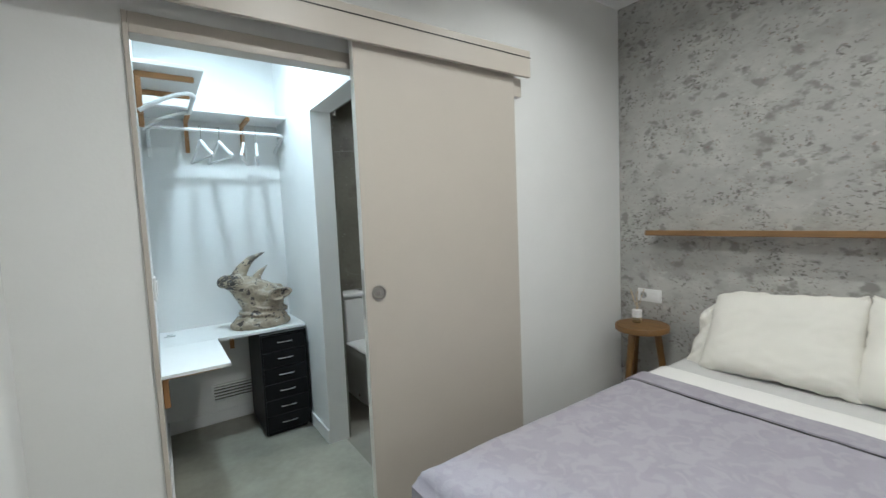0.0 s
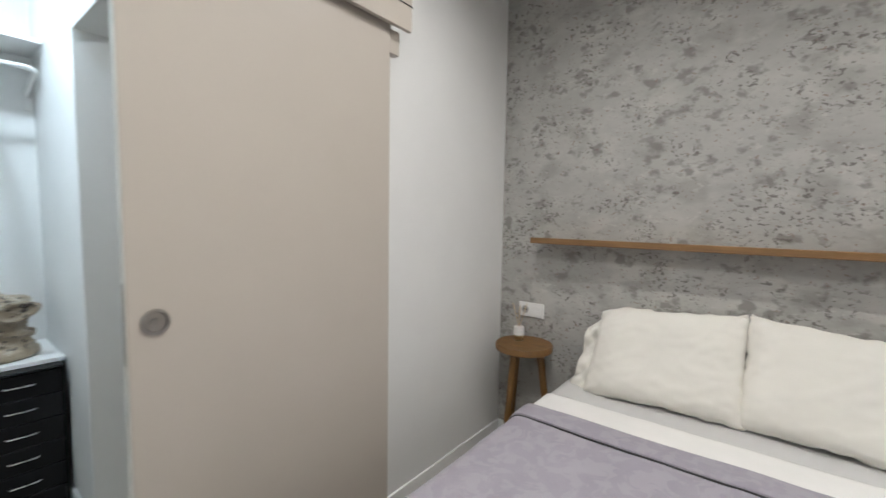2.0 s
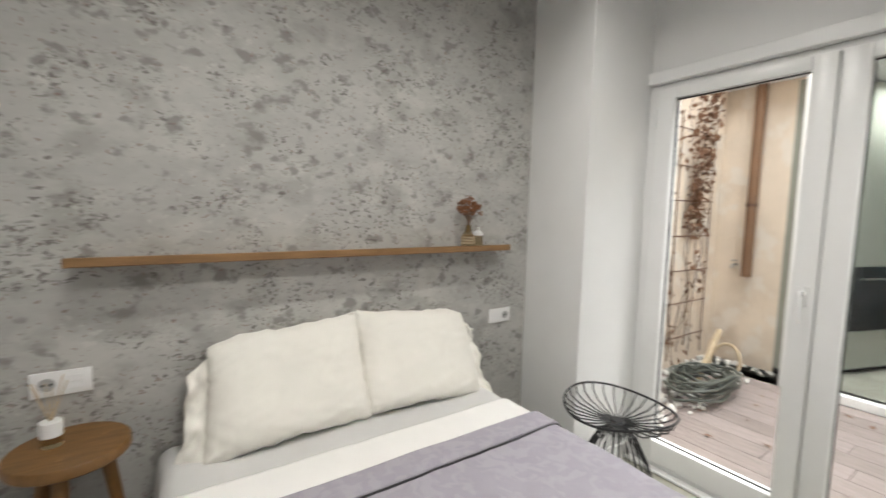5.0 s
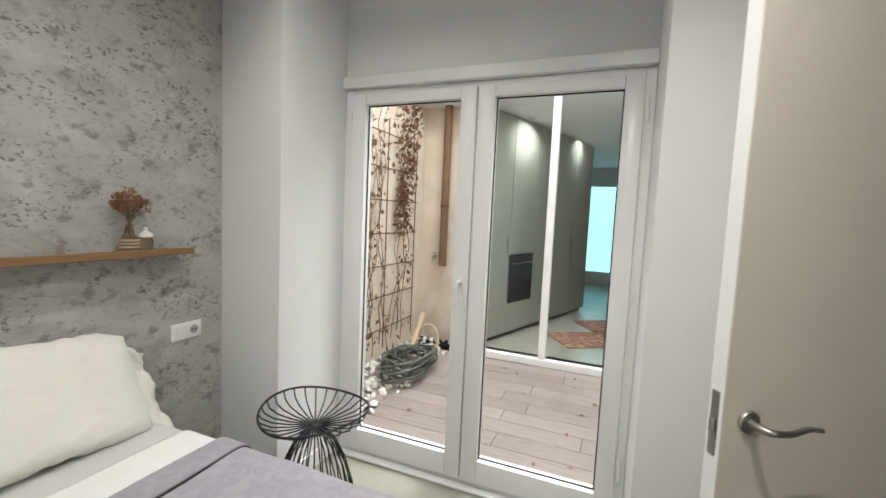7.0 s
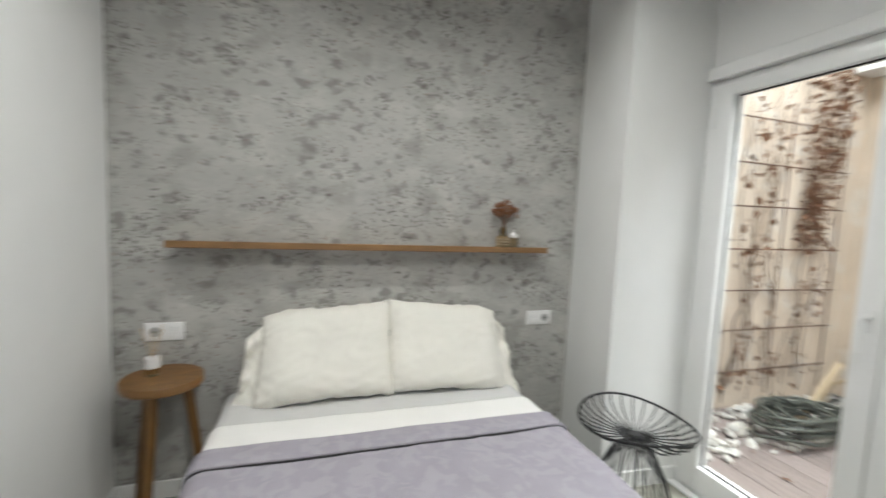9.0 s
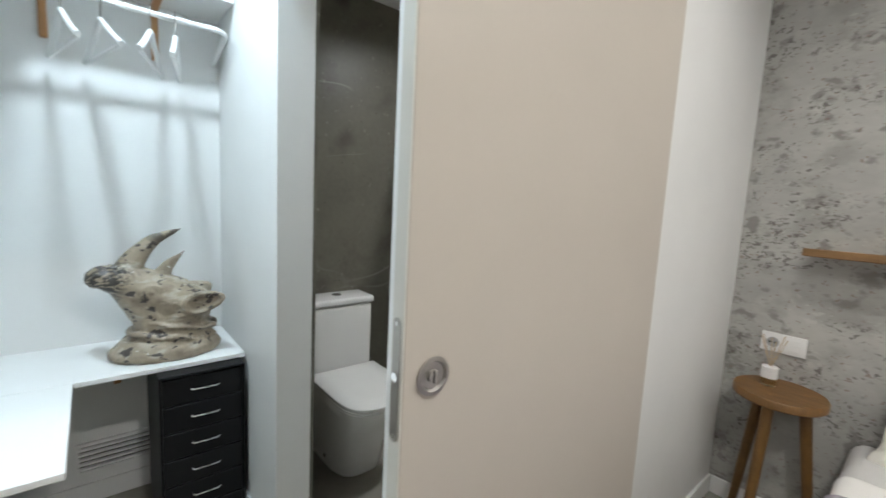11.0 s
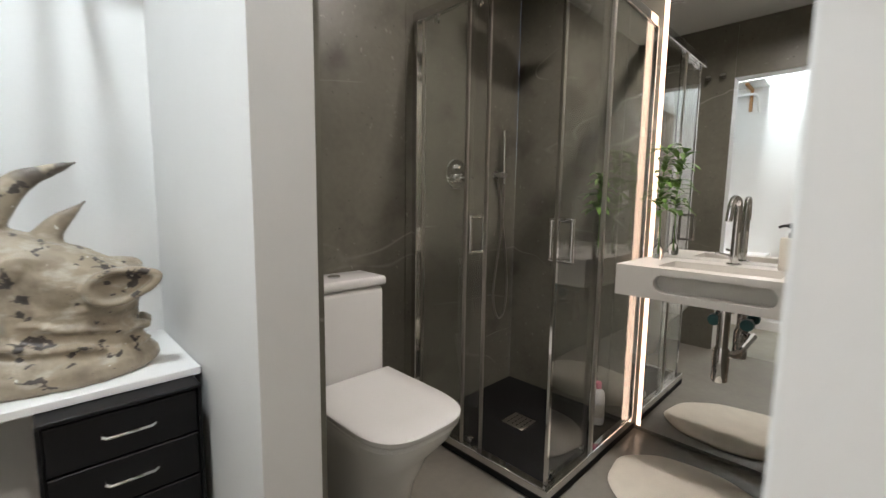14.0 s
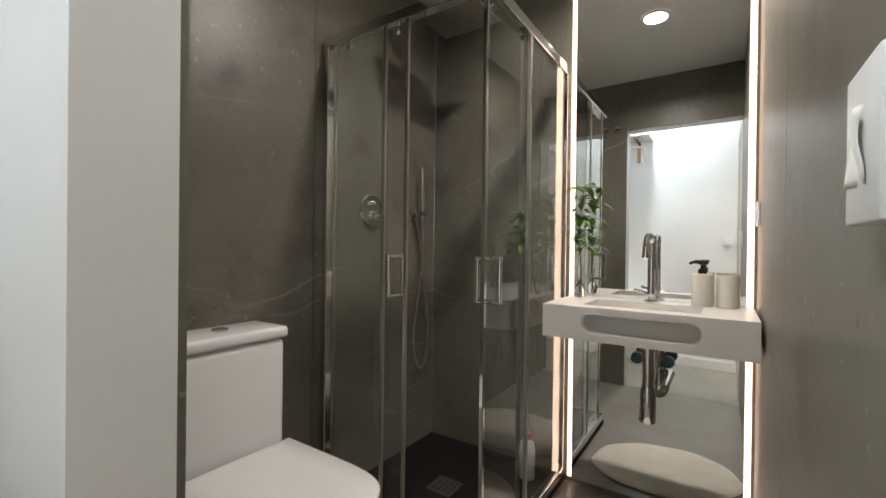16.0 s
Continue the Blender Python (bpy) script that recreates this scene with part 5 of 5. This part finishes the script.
# ---- terrace outside ----
XT, YF, YP = 2.82, -3.02, -3.36
wall("terrace_wall_east", [(XT, XT + 0.15, YP - 0.2, -1.15, -0.1, 3.3)], STUCCO, "peeling cream stucco courtyard wall with stains")
wall("terrace_wall_far", [(2.12, XT, YP - 0.15, YP, -0.1, 3.3), (-1.5, 2.12, YF - 0.1, YF, 2.66, 3.3)], STUCCO, "peeling cream stucco wall with a downpipe")
wall("terrace_wall_west", [(-1.65, -1.5, YP - 0.2, -1.15, -0.1, 3.3), (-1.5, 0.0, YF - 0.1, YF, -0.1, 2.66)], STUCCO, "plain cream stucco courtyard wall")
wall("terrace_wall_house", [(-1.5, 2.95, -1.17, -1.152, 2.15, 3.3)], STUCCO, "cream stucco house wall above the terrace door")
wall("ground", [(-60, 60, -60, 60, -0.16, -0.11)], DECK, "ground below the house")
wall("terrace_floor", [(-1.5, XT, YP, -1.09, -0.1, -0.018)], HOSE, "dark joints below the terrace tiles")
_g = thing("trellis", (XT - 0.03, -2.2, 0), "rusty iron wire grid on the courtyard wall", "trellis")
for k in range(7):
    z = 0.29 + 0.31 * k
    part("bar", tube([(XT - 0.03, -3.15, z + 0.01 * math.sin(k * 2.1)), (XT - 0.03, -1.25, z + 0.012 * math.sin(k * 1.3))], 0.006, 6), RUST, _g)
for k in range(4):
    y = -3.10 + 0.60 * k
    part("bar", tube([(XT - 0.035, y, 0.1), (XT - 0.035, y + 0.01 * math.sin(k), 2.3)], 0.006, 6), RUST, _g)


def vines():
    rng = random.Random(11)
    for i in range(17):
        d = thing("climbing_vine", (XT - 0.05, -2.2, 0), "dry leafless climbing vine twisted through the trellis", "vine", "dry vines")
        y = rng.uniform(-3.15, -1.5)
        pts, z = [], rng.uniform(0.0, 0.3)
        end = rng.uniform(1.6, 3.2)
        while z < end:
            pts.append((XT - 0.045 + rng.uniform(-0.02, 0.015), y, z))
            y += rng.uniform(-0.07, 0.07)
            y = max(-3.25, min(-1.4, y))
            z += rng.uniform(0.12, 0.22)
        part("stem", tube(smooth_line(pts, 4), rng.uniform(0.003, 0.007), 6, r_end=0.002), VINE, d)
        b = bmesh.new()
        for q in smooth_line(pts, 3):
            dense = 6 if (q.z > 1.25 and q.y < -2.6) else (2 if rng.random() < 0.22 else 0)
            for k in range(dense):
                c = q + Vector((rng.uniform(-0.06, 0.01), rng.uniform(-0.07, 0.07), rng.uniform(-0.08, 0.05)))
                r = rng.uniform(0.014, 0.036)
                m = Matrix.Translation(c) @ Euler((rng.random() * 6, rng.random() * 6, rng.random() * 6)).to_matrix().to_4x4()
                v = [b.verts.new(m @ Vector(p)) for p in ((-r, 0, 0), (-0.2 * r, -0.6 * r, 0.3 * r), (r, 0, 0), (-0.2 * r, 0.6 * r, 0.3 * r))]
                b.faces.new((v[0], v[1], v[2]))
                b.faces.new((v[0], v[2], v[3]))
        if b.faces:
            part("leaves", b, DRYLEAF, d, "curled dry brown leaves", smooth=False, kind="stuff")
        else:
            b.free()


vines()
_p = thing("downpipe", (2.52, YP + 0.06, 0.8), "brown rainwater downpipe fixed to the stucco wall", "pipe")
part("pipe", tube([(2.52, YP + 0.06, 0.85), (2.52, YP + 0.06, 4.4)], 0.042, 16), PIPE, _p)
for z in (1.5, 2.8):
    part("clamp", lathe([(0.042, z), (0.048, z), (0.048, z + 0.03), (0.042, z + 0.03)], (2.52, YP + 0.06, 0), 16), RUST, _p)
_t = thing("garden_tap", (2.63, YP + 0.05, 0.95), "small grey garden tap on the stucco wall", "tap")
part("spout", tube(smooth_line([(2.63, YP, 0.95), (2.63, YP + 0.07, 0.95), (2.63, YP + 0.09, 0.92)], 4), 0.012, 10), STEEL, _t)
part("wheel", lathe([(0, 0.985), (0.025, 0.985), (0.025, 0.995), (0, 0.995)], (2.63, YP + 0.05, 0), 14), STEEL, _t)


def hose_pile():
    rng = random.Random(2)
    d = thing("garden_hose", (2.33, -2.2, 0), "untidy coil of grey garden hose on the pebbles", "hose")
    pts = []
    for k in range(190):
        a = k * 0.42
        r = 0.19 + 0.09 * math.sin(k * 0.31) + rng.uniform(-0.02, 0.02)
        pts.append((2.36 + 0.85 * r * math.cos(a) + 0.06 * math.sin(k * 0.11), -2.24 + (1.35 + 0.2 * math.sin(k * 0.07)) * r * math.sin(a), 0.045 + 0.0007 * k + 0.04 * abs(math.sin(k * 0.9))))
    part("coil", tube(smooth_line(pts, 2), 0.011, 7), HOSE, d)
    e = thing("wicker_hoop", (2.42, -2.75, 0), "pale bent cane hoop leaning behind the hose", "hoop")
    part("hoop", tube([(2.42 + 0.11 * math.cos(a), -2.75 - 0.04 * math.sin(a), 0.16 + 0.15 * math.sin(a)) for a in (math.pi * k / 16 for k in range(-3, 20))], 0.014, 8), STRAW, e)
    part("stick", tube([(2.50, -2.45, 0.02), (2.52, -2.85, 0.40)], 0.026, 8), STRAW, e)


hose_pile()
# opposite room behind the second glazing
def far_glazing():
    w = thing("window_2", (1.0, YF, 0), "white framed sliding glass doors across the terrace", "window", kind="structure")
    for x0, x1, z0, z1 in ((2.06, 2.12, 0, 2.66), (1.30, 1.37, 0.07, 2.59), (0.0, 0.06, 0, 2.66), (0.06, 2.06, 0, 0.07), (0.06, 2.06, 2.59, 2.66)):
        part("frame", box(x0, x1, YF - 0.07, YF, z0, z1, 0.005, 1), BLADE, w, smooth=False)
    for x0, x1 in ((1.37, 2.06), (0.06, 1.30)):
        p = part("pane", box(x0, x1, YF - 0.038, YF - 0.032, 0.07, 2.59), PANE, w, "clear glass pane", smooth=False)
        p.visible_shadow = False


far_glazing()
wall("floor_far_room", [(-1.5, 2.9, -9.0, YF - 0.0, -0.1, 0.0)], FLOOR, "grey polished floor of the room across")
wall("ceiling_far_room", [(-1.5, 2.9, -9.0, YF - 0.1, 2.60, 2.70)], CEIL, "flat white ceiling of the room across")
wall("wall_far_room", [(-1.6, -1.5, -9.0, YF - 0.1, 0, 2.72), (2.9, 3.0, -9.0, YP - 0.2, 0, 2.72), (-1.5, 2.9, -9.1, -9.0, 0, 0.3), (-1.5, 2.9, -9.1, -9.0, 2.2, 2.72), (1.6, 2.9, -9.1, -9.0, 0.3, 2.2), (-1.5, 0.5, -9.1, -9.0, 0.3, 2.2)], WHITE, "white walls of the room across")
wall("backdrop", [(-1.0, 2.2, -9.6, -9.5, 0.0, 2.6)], DAY, "bright bluish daylight outside the far window")


def tall_cabinets():
    a = math.atan2(-2.80, -0.95)
    for k in range(5):
        d = thing("tall_cabinet", (0, 0, 0), "tall glossy sage-grey handleless cabinet" + (" with a built-in black oven" if k == 1 else ""), "cabinet", "tall cabinets")
        L = 0.575
        part("body", box(0, L - 0.002, 0.022, 0.6, 0.05, 2.58), SAGE, d, smooth=False)
        part("plinth", box(0, L - 0.002, 0.06, 0.58, 0, 0.05), RUBBER, d, smooth=False)
        if k == 1:
            part("door", box(0.002, L - 0.004, 0, 0.02, 0.055, 0.40, 0.002, 1), SAGE, d, smooth=False)
            part("door", box(0.002, L - 0.004, 0, 0.02, 0.99, 2.58, 0.002, 1), SAGE, d, smooth=False)
            o = part("oven", box(0.01, L - 0.012, -0.004, 0.02, 0.405, 0.985, 0.003, 1), OVEN, d, "black glass oven front", smooth=False)
            part("handle", tube([(0.06, -0.03, 0.88), (L - 0.06, -0.03, 0.88)], 0.008, 8), STEEL, o)
        else:
            q = part("door", box(0.002, L - 0.004, 0, 0.02, 0.055, 2.58, 0.002, 1), SAGE, d, smooth=False)
            part("grip", box(L - 0.06, L - 0.045, -0.004, 0.0, 1.0, 1.2), RUBBER, q, smooth=False)
        d.matrix_basis = pose(2.11 + math.cos(a) * (0.10 + L * k), -3.20 + math.sin(a) * (0.10 + L * k), 0, 0, 0, math.degrees(a)) @ Matrix.Diagonal((1, 1, 1, 1))


tall_cabinets()
for x, y in ((1.78, -3.49), (1.74, -4.0), (1.54, -4.72), (1.33, -5.46), (1.14, -6.19)):
    downlight(x, y, 2.60, 0.05)
lamp("far_room_lamp", (1.70, -4.0, 2.57), 14, 0.12, NEUTRAL, 150)
lamp("far_room_lamp", (1.33, -5.46, 2.57), 14, 0.12, NEUTRAL, 150)
for x, y, v in ((0.86, -4.32, 0.31), (0.62, -5.2, 0.27)):
    o = single("patterned_rug", box(-0.55, 0.55, -v, v, 0.001, 0.012, 0.004, 1), REDRUG, "worn red-brown patterned rug on the grey floor", "rug", "rugs in the far room", smooth=False)
    o.matrix_basis = pose(x, y, 0, 0, 0, 32.7)

_fl = bmesh.new()
_r2 = random.Random(21)
for k in range(22):
    c, r = Vector((_r2.uniform(0.7, 2.3), _r2.uniform(-2.9, -1.3), 0.006)), _r2.uniform(0.012, 0.03)
    m = Matrix.Translation(c) @ Euler((_r2.uniform(-0.3, 0.3), _r2.uniform(-0.3, 0.3), _r2.random() * 6)).to_matrix().to_4x4()
    v = [_fl.verts.new(m @ Vector(p)) for p in ((-r, 0, 0), (-0.2 * r, -0.5 * r, 0.25 * r), (r, 0, 0), (-0.2 * r, 0.5 * r, 0.25 * r))]
    _fl.faces.new((v[0], v[1], v[2]))
    _fl.faces.new((v[0], v[2], v[3]))
single("fallen_leaves", _fl, DRYLEAF, "dry brown leaves scattered on the terrace tiles", "leaves", kind="stuff", smooth=False)

# ---- terrace tiles, one by one ----
_deck = bpy.data.objects["terrace_floor"]
_proto = None
_rng = random.Random(8)
for row in range(13):
    y0 = -1.10 - (row + 1) * 0.175
    shift = _rng.uniform(0, 0.9)
    x = -0.3 - shift
    while x < XT:
        a, c = max(x, -0.4), min(x + 0.9, XT - 0.002)
        if c - a > 0.05:
            o = new("plank", mesh_of(box(a + 0.0015, c - 0.0015, y0 + 0.0015, y0 + 0.1735, -0.018, 0.0, 0.002, 1), "plank", DECK))
            o.parent = _deck
        x += 0.9
_peb = thing("pebble_bed", (2.6, -2.3, 0), "strip of white broken pebbles along the wall", "pebbles")
_shapes = []
for k in range(5):
    b = bmesh.new()
    bmesh.ops.create_icosphere(b, subdivisions=1, radius=1)
    for v in b.verts:
        v.co *= _rng.uniform(0.7, 1.2)
    b.transform(Matrix.Diagonal((1, 0.8, 0.5, 1)))
    _shapes.append(mesh_of(b, "pebble", PEBBLE))
for k in range(290):
    o = new("pebble", _shapes[k % 5])
    r = _rng.uniform(0.015, 0.045)
    o.parent = _peb
    o.matrix_basis = Matrix.Translation((_rng.uniform(2.25, 2.8) - 2.6, _rng.uniform(-3.3, -1.3) + 2.3, r * 0.45)) @ Euler((_rng.random(), _rng.random(), _rng.random() * 6)).to_matrix().to_4x4() @ Matrix.Diagonal((r, r, r, 1))
